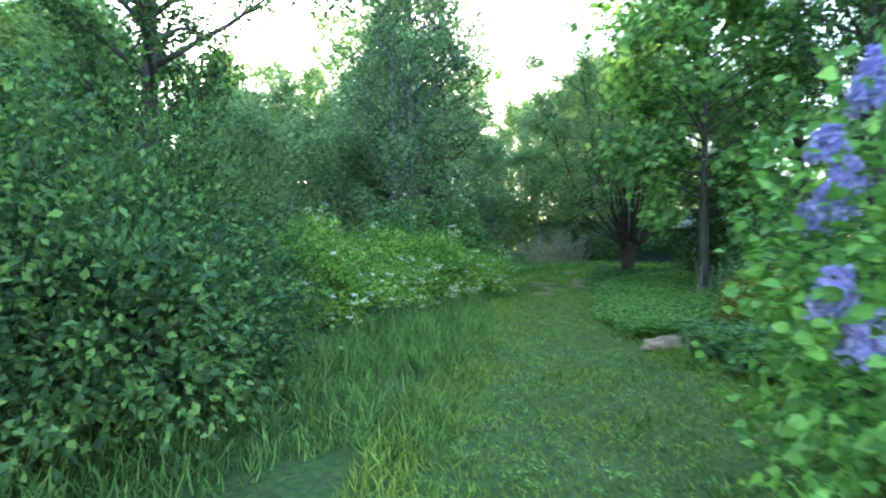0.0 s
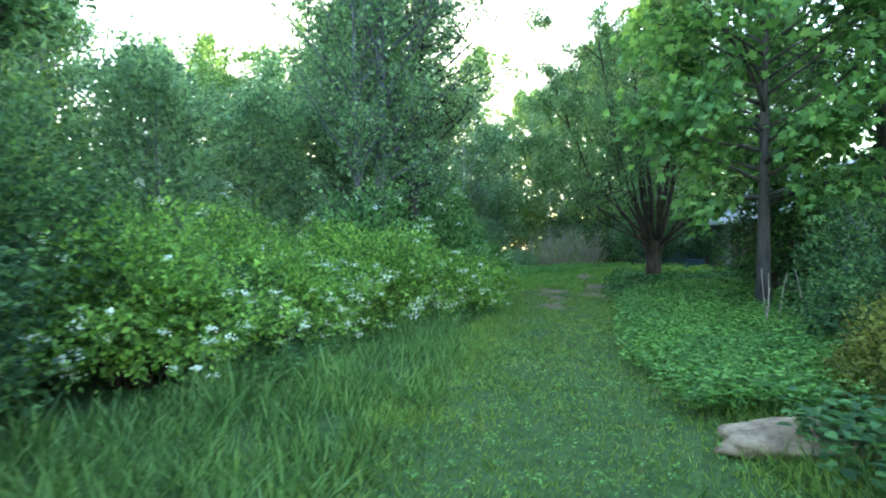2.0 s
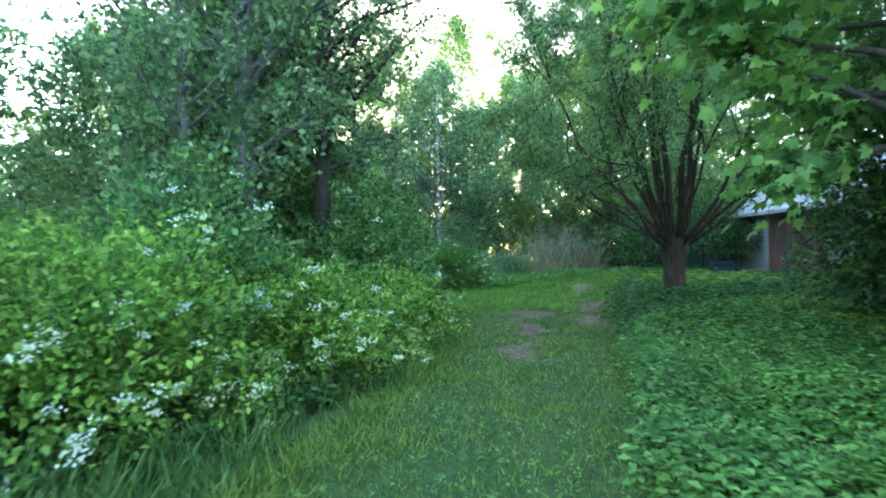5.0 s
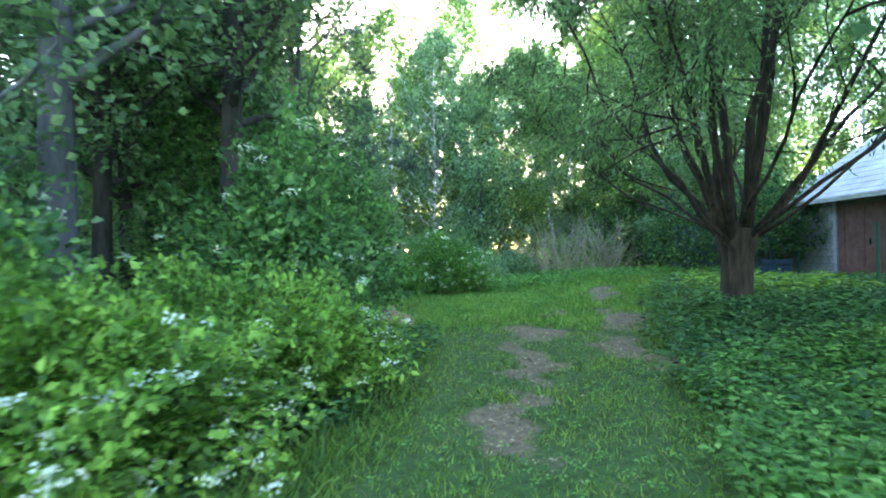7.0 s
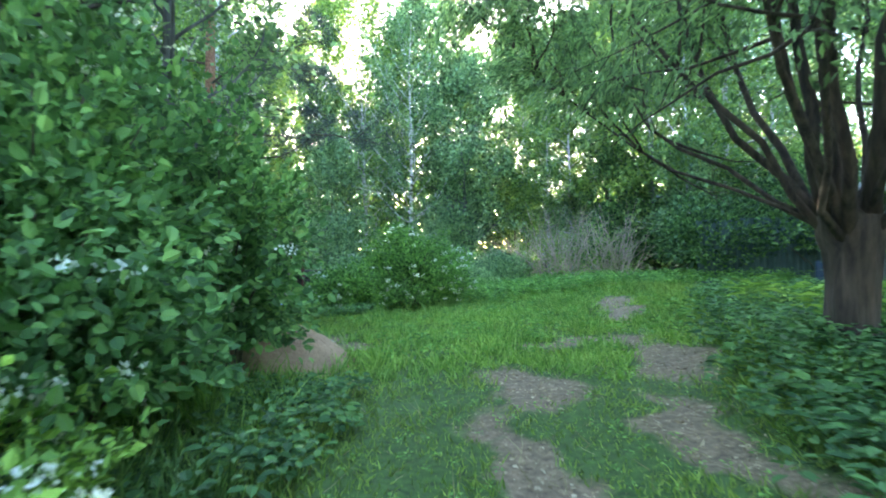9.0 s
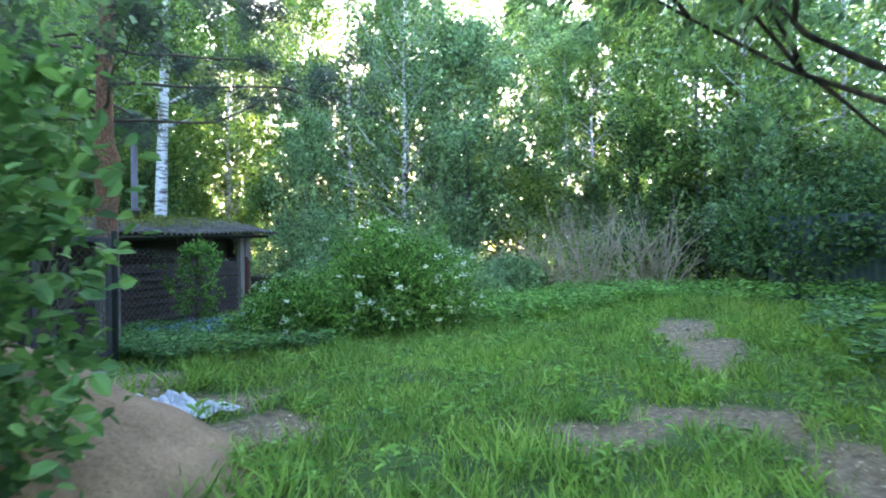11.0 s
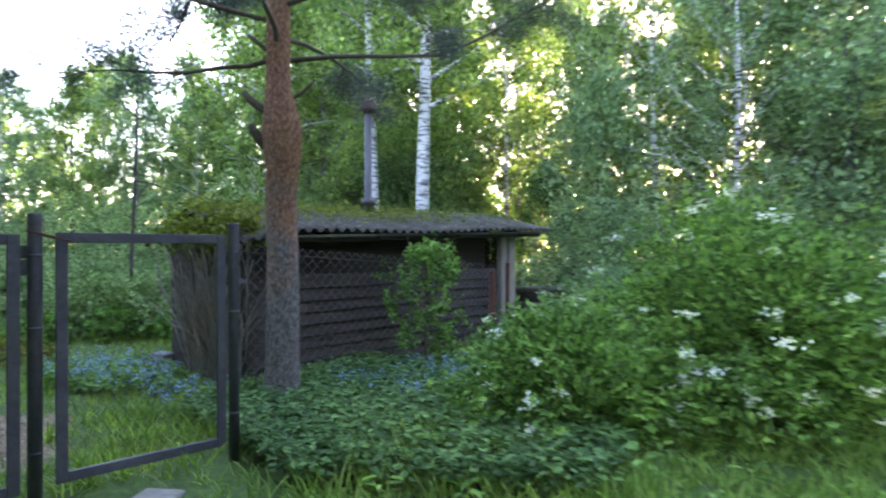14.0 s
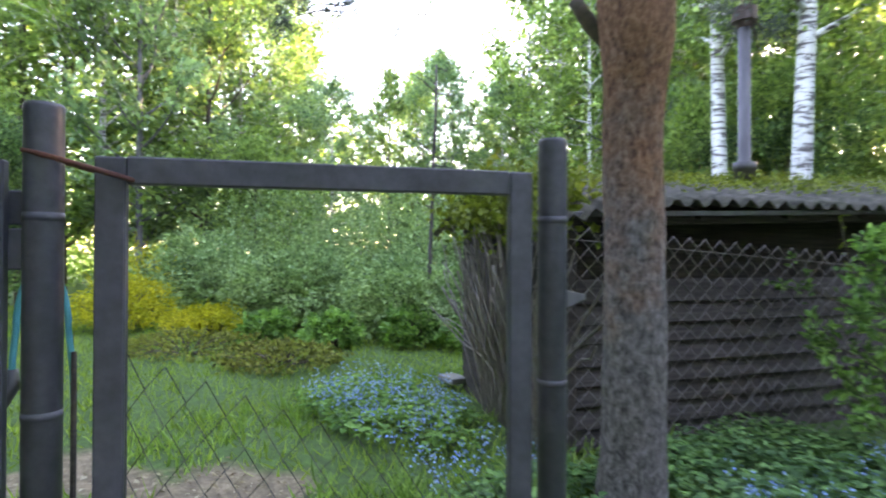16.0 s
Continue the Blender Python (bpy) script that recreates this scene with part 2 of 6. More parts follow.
def ground_mat():
    """Soil, moss and low green; bare trodden places come from the mesh's own mask."""
    m, nt, b = base_mat("ground_soil", 0.95)
    fine = noise_tex(nt, 14, 6.0, 0.7)
    green = ramp(nt, fine, [(0.3, (0.018, 0.04, 0.01)), (0.55, (0.05, 0.12, 0.022)), (0.75, (0.09, 0.19, 0.035))])
    soil = ramp(nt, fine, [(0.3, (0.08, 0.058, 0.036)), (0.5, (0.19, 0.145, 0.09)), (0.75, (0.36, 0.29, 0.195))])
    at = nt.nodes.new("ShaderNodeAttribute")
    at.attribute_name = "bare"
    wob = nt.nodes.new("ShaderNodeMath")
    wob.operation = 'MULTIPLY_ADD'
    nt.links.new(noise_tex(nt, 3.0, 5.0), wob.inputs[0])
    wob.inputs[1].default_value = 0.9
    nt.links.new(at.outputs["Fac"], wob.inputs[2])
    mr = nt.nodes.new("ShaderNodeMapRange")
    mr.inputs[1].default_value, mr.inputs[2].default_value = 0.7, 1.0
    nt.links.new(wob.outputs[0], mr.inputs[0])
    nt.links.new(mix_col(nt, mr.outputs[0], green, soil), b.inputs["Base Color"])
    bump(nt, b, fine, 0.7, 0.03)
    return m


def plastic_mat():
    m, nt, b = base_mat("white_plastic_sheet", 0.3)
    n = noise_tex(nt, 6.0, 4.0)
    nt.links.new(ramp(nt, n, [(0.3, (0.46, 0.51, 0.57)), (0.7, (0.7, 0.75, 0.8))]), b.inputs["Base Color"])
    bump(nt, b, n, 0.4, 0.02)
    return m


M["birch_bark"], M["pine_bark"], M["ground"], M["plastic"] = birch_bark(), pine_bark(), ground_mat(), plastic_mat()

# ---- mesh helpers ----
def mesh_from(name, V, faces, mats, mat_index=None, smooth=False):
    """V: (n, 3); faces: list of int arrays (m, k)."""
    me = bpy.data.meshes.new(name)
    V = np.asarray(V, dtype=np.float32)
    me.vertices.add(len(V))
    me.vertices.foreach_set("co", V.ravel())
    loops = np.concatenate([f.ravel() for f in faces]).astype(np.int32)
    sizes = np.concatenate([np.full(len(f), f.shape[1]) for f in faces])
    starts = np.concatenate([[0], np.cumsum(sizes)[:-1]]).astype(np.int32)
    me.loops.add(len(loops))
    me.loops.foreach_set("vertex_index", loops)
    me.polygons.add(len(sizes))
    me.polygons.foreach_set("loop_start", starts)
    for m in (mats if isinstance(mats, (list, tuple)) else [mats]):
        me.materials.append(m)
    if mat_index is not None:
        me.polygons.foreach_set("material_index", np.asarray(mat_index, dtype=np.int32))
    me.polygons.foreach_set("use_smooth", np.full(len(sizes), smooth))
    me.update(calc_edges=True)
    return me


def thing(name, loc, label, category, group="", kind=""):
    ob = new(name)
    ob.empty_display_size = 0.2
    ob.location = loc
    return tagged(ob, label, category, group, kind)


def hold(name, me, parent=None, label="", loc=(0, 0, 0)):
    ob = new(name, me)
    ob.location = loc
    if parent is not None:
        ob.parent = parent
    return tagged(ob, label) if label else ob


def part(name, bm, material, parent, label="", smooth=False):
    """Links a bmesh as one mesh object under a thing or a part."""
    me = bpy.data.meshes.new(name)
    bm.to_mesh(me)
    bm.free()
    me.materials.append(material)
    if smooth:
        for p in me.polygons:
            p.use_smooth = True
    return hold(name, me, parent, label)


def unit(v):
    return v / np.maximum(np.linalg.norm(v, axis=-1, keepdims=True), 1e-9)


# leaf outlines: (along, across, lift) and faces
TEMPLATES = {
    "small": (np.array([(0, 0, 0), (.45, .5, .1), (1, 0, -.05), (.45, -.5, .1)]), [np.array([(0, 1, 2), (0, 2, 3)])]),
    "tri": (np.array([(0, .42, 0), (0, -.42, 0), (1, 0, .1)]), [np.array([(0, 1, 2)])]),
    "oval": (np.array([(0, 0, 0), (.28, .46, .1), (.68, .42, .08), (1, 0, -.08), (.68, -.42, .08), (.28, -.46, .1)]),
             [np.array([(0, 1, 2, 3), (0, 3, 4, 5)])]),
    "heart": (np.array([(0, 0, 0), (.08, .42, .06), (.45, .5, .1), (1, 0, -.12), (.45, -.5, .1), (.08, -.42, .06), (.5, 0, 0)]),
              [np.array([(0, 1, 2, 6), (0, 6, 4, 5)]), np.array([(6, 2, 3), (6, 3, 4)])]),
    "maple": (np.array([(0, 0, 0), (-.1, .3, .02), (.2, .52, -.06), (.28, .3, .04), (.62, .55, -.08), (.6, .22, .04), (1, 0, -.14),
                        (.6, -.22, .04), (.62, -.55, -.08), (.28, -.3, .04), (.2, -.52, -.06), (-.1, -.3, .02)]),
              [np.array([(0, 1, 2, 3), (0, 9, 10, 11)]), np.array([(0, 3, 5), (3, 4, 5), (0, 5, 7), (5, 6, 7), (0, 7, 9), (7, 8, 9)])]),
    "bent": (np.array([(0, .4, 0), (0, -.4, 0), (.4, .5, .02), (.4, -.5, .02), (.75, .34, .15), (.75, -.34, .15), (1, 0, .36)]),
             [np.array([(0, 1, 3, 2), (2, 3, 5, 4)]), np.array([(4, 5, 6)])]),
    "blade": (np.array([(0, .5, 0), (0, -.5, 0), (.5, .42, .0), (.5, -.42, .0), (1, 0, .22)]), [np.array([(0, 1, 3, 2)]), np.array([(2, 3, 4)])]),
}


def leaves(centers, axis, normal, length, width, kind="small"):
    """Vertices and faces of many leaves at once."""
    tv, tf = TEMPLATES[kind]
    n, k = len(centers), len(tv)
    axis = unit(axis)
    side = unit(np.cross(normal, axis))
    nor = np.cross(axis, side)
    L, W = np.broadcast_to(length, n)[:, None, None], np.broadcast_to(width, n)[:, None, None]
    V = (centers[:, None] + axis[:, None] * tv[None, :, 0:1] * L + side[:, None] * tv[None, :, 1:2] * W
         + nor[:, None] * tv[None, :, 2:3] * L).reshape(-1, 3)
    off = (np.arange(n) * k)[:, None, None]
    return V, [(f[None] + off).reshape(-1, f.shape[1]) for f in tf]


def join(sets):
    """Joins (V, faces) sets."""
    Vs, Fs, o = [], [], 0
    for V, fs in sets:
        Vs.append(V)
        Fs += [f + o for f in fs]
        o += len(V)
    return np.concatenate(Vs), Fs


def leaf_cloud(points, out, size, kind, rng, ratio=0.6, droop=0.3, up=0.6, spread=1.0):
    """Leaves at points; they lean outward along out, face upward, and hang by droop."""
    n = len(points)
    axis = out + rng.normal(0, 0.55 * spread, (n, 3))
    axis[:, 2] -= droop
    nor = rng.normal(0, 0.6, (n, 3)) + out * 0.5
    nor[:, 2] += up
    L = size * rng.uniform(0.6, 1.25, n)
    return leaves(points, axis, nor, L, L * ratio, kind)


def tube(points, radii, sides=6):
    """A tapered tube along points."""
    p = np.asarray(points, float)
    r = np.asarray(radii, float)
    d = unit(np.gradient(p, axis=0))
    ref = np.where(np.abs(d[:, 2:3]) > 0.9, np.array([[1.0, 0, 0]]), np.array([[0, 0, 1.0]]))
    a = unit(np.cross(d, ref))
    for i in range(1, len(p)):           # keep the ring from twisting
        v = a[i - 1] - d[i] * np.dot(a[i - 1], d[i])
        a[i] = v / max(np.linalg.norm(v), 1e-9)
    b = np.cross(d, a)
    t = np.linspace(0, 2 * np.pi, sides, endpoint=False)
    V = (p[:, None] + r[:, None, None] * (a[:, None] * np.cos(t)[None, :, None] + b[:, None] * np.sin(t)[None, :, None])).reshape(-1, 3)
    i = np.arange(len(p) - 1)[:, None] * sides
    j = np.arange(sides)[None]
    q = np.stack([i + j, i + (j + 1) % sides, i + sides + (j + 1) % sides, i + sides + j], -1).reshape(-1, 4)
    caps = [np.arange(sides)[::-1][None], ((len(p) - 1) * sides + np.arange(sides))[None]]
    return V, [q] + caps


def limb(start, way, length, r0, rng, rise=0.3, steps=7, wob=0.12, r1=0.15):
    """A wandering branch that slowly turns upward (or downward)."""
    p = [np.array(start, float)]
    d = unit(np.array(way, float))
    for _ in range(steps - 1):
        d = unit(d + rng.normal(0, wob, 3) + np.array([0, 0, rise / steps]))
        p.append(p[-1] + d * length / (steps - 1))
    return np.array(p), np.linspace(r0, r0 * r1, steps)


def lerp_path(p, t):
    s = np.clip(t, 0, 1) * (len(p) - 1)
    i = np.minimum(s.astype(int), len(p) - 2)
    f = (s - i)[:, None]
    return p[i] * (1 - f) + p[i + 1] * f


def tree_mesh(height, trunk_r, crown_from, crown_r, limbs, n_leaves, size, seed, shape="oval", lean=(0, 0), kind="small",
              ratio=0.75, droop=0.25, clump=0.45, rise=0.5, bend=0.05, sides=8, angle=0.5, top=1.0, twigs=5):
    """Trunk with limbs and side twigs, and a crown of leaves that sits on the twigs."""
    rng = np.random.default_rng(seed)
    zs = np.linspace(0, 1, 12)
    wander = np.cumsum(rng.normal(0, bend * height / 12, (12, 2)), axis=0) * zs[:, None]
    trunk = np.stack([wander[:, 0] + lean[0] * zs ** 1.3, wander[:, 1] + lean[1] * zs ** 1.3, zs * height * top], -1)
    rad = trunk_r * (1 - 0.88 * zs) * (1 + 0.35 * np.exp(-zs * 25))
    wood = [tube(trunk, rad, sides)]
    tips, outs = [], []
    for k in range(limbs):
        u = (k + rng.uniform(0, 1)) / limbs
        h = crown_from + (0.98 - crown_from) * u
        base = lerp_path(trunk, np.array([h]))[0]
        prof = {"oval": math.sin(math.pi * (0.15 + 0.8 * u)) , "cone": 1.05 - u, "high": 0.35 + 0.75 * math.sin(math.pi * u) * (0.5 + 0.5 * u)}[shape]
        ln = crown_r * max(prof, 0.22) * rng.uniform(0.7, 1.2)
        a = k * 2.4 + rng.uniform(-0.5, 0.5)
        way = (math.cos(a), math.sin(a), angle + u * 0.7)
        r0 = max(trunk_r * (1 - 0.88 * h) * 0.5, 0.008)
        p, r = limb(base, way, ln, r0, rng, rise)
        wood.append(tube(p, r, 5))
        for _ in range(twigs):
            s = lerp_path(p, np.array([rng.uniform(0.3, 0.95)]))[0]
            w = unit((p[-1] - p[0])) + rng.normal(0, 0.7, 3)
            q, qr = limb(s, w, ln * rng.uniform(0.25, 0.5), r0 * 0.4, rng, rise * 0.5, 5)
            wood.append(tube(q, qr, 3))
            tips.append(q)
            outs.append(unit(q[-1] - q[0]))
        tips.append(p[2:])
        outs.append(unit(p[-1] - p[0]))
    which = rng.integers(0, len(tips), n_leaves)
    tt = rng.uniform(0.15, 1.08, n_leaves)
    pts = np.empty((n_leaves, 3))
    ov = np.empty((n_leaves, 3))
    for i, p in enumerate(tips):
        m = which == i
        if m.any():
            pts[m] = lerp_path(p, tt[m])
            ov[m] = outs[i]
    pts += rng.normal(0, clump / 2, pts.shape) * rng.uniform(0.2, 1, (n_leaves, 1))
    L = leaf_cloud(pts, ov, size, kind, rng, ratio, droop)
    return join(wood), L


TREE_DATA = {}   # trees of one kind share their meshes


def place_tree(name, x, y, meshes, label, category, bark, leaf, z=None, turn=0.0, scale=1.0, group="", crown="crown"):
    t = thing(name, (x, y, (gz(x, y) if z is None else z) - 0.06), label, category, group)
    t.rotation_euler[2] = turn
    t.scale = (scale, scale, scale)
    (wv, wf), (lv, lf) = meshes
    key = (id(wv), bark.name, leaf.name)
    if key not in TREE_DATA:
        TREE_DATA[key] = mesh_from("trunk", wv, wf, bark, smooth=True), mesh_from(crown, lv, lf, leaf), meshes
    hold("trunk", TREE_DATA[key][0], t)
    hold(crown, TREE_DATA[key][1], t)
    return t


def bush_mesh(rx, ry, h, n_leaves, size, seed, kind="small", ratio=0.65, droop=0.15, stems=26, lump=0.28, shell=0.4, flat=0.15, freq=1.0, skirt=0.25, skirt_bare=0.22):
    """A lumpy mound of leaves over arching stems, on a base that is nearly bare inside."""
    rng = np.random.default_rng(seed)
    # directions over the mound, more of them low down where the sides are
    n = n_leaves
    a = rng.uniform(0, 2 * np.pi, n)
    cz = rng.uniform(-flat, 1, n)
    s = np.sqrt(np.clip(1 - cz ** 2, 0, 1))
    d = np.stack([np.cos(a) * s, np.sin(a) * s, cz], -1)
    off = np.array([seed * 3.7, seed * 1.3, 0])
    lumps = np.array([noise.noise(Vector((v * 1.6 * freq + off).tolist())) + 0.5 * noise.noise(Vector((v * 4.2 * freq + off).tolist())) for v in d[: n // 4]])
    lumps = np.tile(lumps, 5)[:n]
    d = np.tile(d[: n // 4], (5, 1))[:n]
    d = unit(d + rng.normal(0, 0.03, d.shape))
    depth = 1 - shell * rng.uniform(0, 1, n) ** 1.6
    rad = depth * (1 + lump * lumps) + rng.exponential(0.03, n)
    pts = d * rad[:, None] * np.array([rx, ry, h * (1 - skirt)]) + np.array([0, 0, h * skirt])
    keep = pts[:, 2] > h * rng.uniform(0.02, skirt_bare, n)
    pts, d = pts[keep], d[keep]
    # young shoots that stand out of the mound
    ns = n_leaves // 45
    q = rng.integers(0, len(pts), ns)
    top = d[q] + np.array([0, 0, 0.5]) + rng.normal(0, 0.35, (ns, 3))
    top = unit(top)
    reach = rng.uniform(0.12, 0.4, ns) * min(1.0, h / 1.3)
    u = np.tile(np.linspace(0.1, 1, 9), ns)
    sp = np.repeat(pts[q], 9, axis=0) + np.repeat(top * reach[:, None], 9, axis=0) * u[:, None]
    sd = unit(np.repeat(top, 9, axis=0) * 0.6 + rng.normal(0, 0.6, (ns * 9, 3)))
    pts, d = np.concatenate([pts, sp]), np.concatenate([d, sd])
    L = leaf_cloud(pts, d, size, kind, rng, ratio, droop)
    wood = []
    for k in range(stems):
        b = k * 2.4
        c = rng.uniform(0.1, 1)
        ss = math.sqrt(1 - c * c)
        tip = np.array([math.cos(b) * ss * rx, math.sin(b) * ss * ry, h * skirt + c * h * (1 - skirt)]) * rng.uniform(0.8, 1.0)
        base = np.array([math.cos(b) * rx * 0.2, math.sin(b) * ry * 0.2, 0])
        t = np.linspace(0, 1, 6)[:, None]
        mid = np.array([tip[0] * 0.35, tip[1] * 0.35, tip[2] * 0.75])
        p = base * (1 - t) ** 2 + 2 * mid * t * (1 - t) + tip * t ** 2
        wood.append(tube(p, np.linspace(0.018, 0.005, 6), 4))
    return join(wood), L, (pts, d)


def flower_heads(pts, out, count, size, petals, rng, min_up=-0.2):
    """Flat-topped heads of many small petals on the outer shoots."""
    ok = np.where(out[:, 2] > min_up)[0]
    # the outermost points carry the heads
    pick = rng.choice(ok, min(count * 3, len(ok)), replace=False)
    r = np.linalg.norm(pts[pick] - pts.mean(0), axis=1)
    pick = pick[np.argsort(-r)][:count]
    c = np.repeat(pts[pick] + out[pick] * 0.06 + np.array([0, 0, 0.03]), petals, axis=0)
    o = np.repeat(out[pick], petals, axis=0)
    n = len(c)
    spread = np.repeat(rng.uniform(0.5, 1.2, len(pick)), petals)[:, None]
    c = c + rng.normal(0, size * 0.45, (n, 3)) * spread * np.array([1, 1, 0.5])
    return leaves(c, rng.normal(0, 1, (n, 3)), o + np.array([0, 0, 0.6]) + rng.normal(0, 0.35, (n, 3)), size * 0.32, size * 0.3, "small")


def place_bush(name, x, y, rx, ry, h, n, size, seed, label, category, leaf, kind="small", flowers=0, fsize=0.06, petals=14, fmat=None, turn=0.0, group="", wood=None, inner=True, **kw):
    t = thing(name, (x, y, gz(x, y) - 0.03), label, category, group)
    t.rotation_euler[2] = turn
    (wv, wf), (lv, lf), (pts, out) = bush_mesh(rx, ry, h, n, size, seed, kind, **kw)
    tagged(hold("brushwood", mesh_from("brushwood", wv, wf, wood or M["twig"], smooth=True), t), kind="stuff")
    if inner:   # old wood leaves deep inside
        rng = np.random.default_rng(seed + 50)
        q = rng.integers(0, len(pts), n // 10)
        ip = (pts[q] - np.array([0, 0, h * 0.2])) * rng.uniform(0.35, 0.72, (len(q), 1)) + np.array([0, 0, h * 0.2])
        iv, if_ = leaf_cloud(ip, out[q], size * 2.3, "small", rng, 0.7)
        lv, lf = join([(lv, lf), (iv, if_)])
    hold("foliage", mesh_from("foliage", lv, lf, leaf), t)
    if flowers:
        rng = np.random.default_rng(seed + 9)
        fv, ff = flower_heads(pts, out, flowers, fsize, petals, rng)
        tagged(hold("blossom", mesh_from("blossom", fv, ff, fmat or M["white_flower"]), t, "small clustered flower heads"), kind="stuff")
    return t


def box_bm(size, at=(0, 0, 0), bevel=0.0, turn=None):
    bm = bmesh.new()
    bmesh.ops.create_cube(bm, size=1)
    bmesh.ops.scale(bm, vec=size, verts=bm.verts)
    if bevel:
        bmesh.ops.bevel(bm, geom=bm.edges[:], offset=bevel, segments=1, affect='EDGES')
    if turn is not None:
        bmesh.ops.transform(bm, matrix=turn, verts=bm.verts)
    bmesh.ops.translate(bm, vec=at, verts=bm.verts)
    return bm


def rod_bm(a, b, r, sides=8):
    """A closed rod from a to b, with a slightly rounded rim."""
    V, F = tube(np.array([a, (np.array(a) + np.array(b)) / 2, b], float), [r, r, r], sides)
    bm = bmesh.new()
    vs = [bm.verts.new(v) for v in V]
    for f in F:
        for poly in f:
            bm.faces.new([vs[i] for i in poly])
    return bm


# ---- ground ----
def sstep(a, b, v):
    t = np.clip((v - a) / (b - a), 0, 1)
    return t * t * (3 - 2 * t)


def gz(x, y):
    """Height of the ground: level, with a low bank under the willow and soft unevenness."""
    x, y = np.asarray(x, float), np.asarray(y, float)
    bank = 0.27 * sstep(4.3, 6.8, x) * sstep(13, 19, y) * (1 - sstep(32, 40, y))
    dip = -0.1 * np.exp(-((x + 4.5) ** 2 + (y - 31.5) ** 2) / 8)
    soft = 0.03 * np.sin(x * 0.9 + 1.3) * np.sin(y * 0.7) + 0.02 * np.sin(x * 2.3 + y * 1.1)
    return bank + dip + soft


# trodden places: centre and half sizes
BARE = [(3.3, 23.0, 0.55, 0.75), (5.05, 24.0, 0.5, 1.1), (3.0, 20.6, 0.3, 1.6), (4.45, 21.2, 0.35, 1.5), (6.0, 29.4, 0.5, 1.1), (2.6, 17.9, 0.25, 1.2),
        (3.7, 25.3, 0.8, 0.4), (4.8, 25.4, 0.8, 0.45), (5.6, 27.9, 0.4, 1.1), (-3.8, 27.5, 0.95, 0.5), (-4.8, 27.0, 0.6, 0.4), (-0.9, 27.0, 0.8, 0.5), (0.2, 26.4, 0.9, 0.5), (0.9, 25.4, 0.7, 0.5)]


def bare_at(x, y):
    m = np.zeros(np.shape(x))
    x, y = x + 0.16 * np.sin(y * 3.1 + x) + 0.1 * np.sin(y * 7.3), y + 0.2 * np.sin(x * 3.7 + 1) + 0.1 * np.sin(x * 8.1 + y * 2)
    for cx, cy, ax, ay in BARE:
        m = np.maximum(m, np.clip(1.3 - np.hypot((x - cx) / ax, (y - cy) / ay), 0, 1))
    return m


def grid_axis(lo, hi, step, far):
    mid = np.arange(lo, hi + step / 2, step)
    out = np.geomspace(1, far, 14)
    return np.concatenate([(lo - out)[::-1], mid, hi + out])


def build_ground():
    xs, ys = grid_axis(-14, 16, 0.2, 600), grid_axis(-3, 42, 0.2, 600)
    X, Y = np.meshgrid(xs, ys)
    near = np.exp(-np.maximum(0, np.hypot(X, Y - 20) - 40) / 20)
    Z = gz(X, Y) * near - 0.02 * bare_at(X, Y) + near * np.random.default_rng(3).normal(0, 0.008, X.shape)
    V = np.stack([X, Y, Z], -1).reshape(-1, 3)
    nx = len(xs)
    i = (np.arange(len(ys) - 1)[:, None] * nx + np.arange(nx - 1)[None]).ravel()
    me = mesh_from("ground", V, [np.stack([i, i + 1, i + nx + 1, i + nx], -1)], M["ground"], smooth=True)
    at = me.attributes.new("bare", 'FLOAT', 'POINT')
    at.data.foreach_set("value", bare_at(X, Y).ravel().astype(np.float32))
    return tagged(hold("ground", me), "uneven garden soil under grass with trodden bare patches", "ground", kind="structure")


build_ground()

# the mown strip that is walked, by its middle and half width
PATH_Y = np.array([-3, 4, 9, 14, 18, 22, 26, 30, 33])
PATH_X = np.array([-0.3, 0.3, 1.0, 2.0, 2.9, 3.4, 3.6, 3.6, 3.6])
PATH_W = np.array([1.3, 1.2, 1.1, 1.1, 1.2, 1.6, 2.6, 3.0, 3.0])
HOLES = [(-0.3, 24.4, 1.45), (-3.2, 32.0, 1.3)]


def scatter(n, x0, x1, y0, y1, rng):
    return np.stack([rng.uniform(x0, x1, n), rng.uniform(y0, y1, n)], -1)


def blades(P, height, width, rng, lean=0.55, kind="blade"):
    x, y = P[:, 0], P[:, 1]
    c = np.stack([x, y, gz(x, y) - 0.02], -1)
    n = len(P)
    ax = np.stack([rng.normal(0, lean, n), rng.normal(0, lean, n), np.ones(n)], -1)
    nor = np.stack([rng.normal(0, 1, n), rng.normal(0, 1, n), rng.normal(0, 0.2, n)], -1)
    return leaves(c, ax, nor, height, width, kind)


def in_holes(P):
    m = np.zeros(len(P), bool)
    for x, y, r in HOLES:
        m |= np.hypot(P[:, 0] - x, P[:, 1] - y) < r
    return m


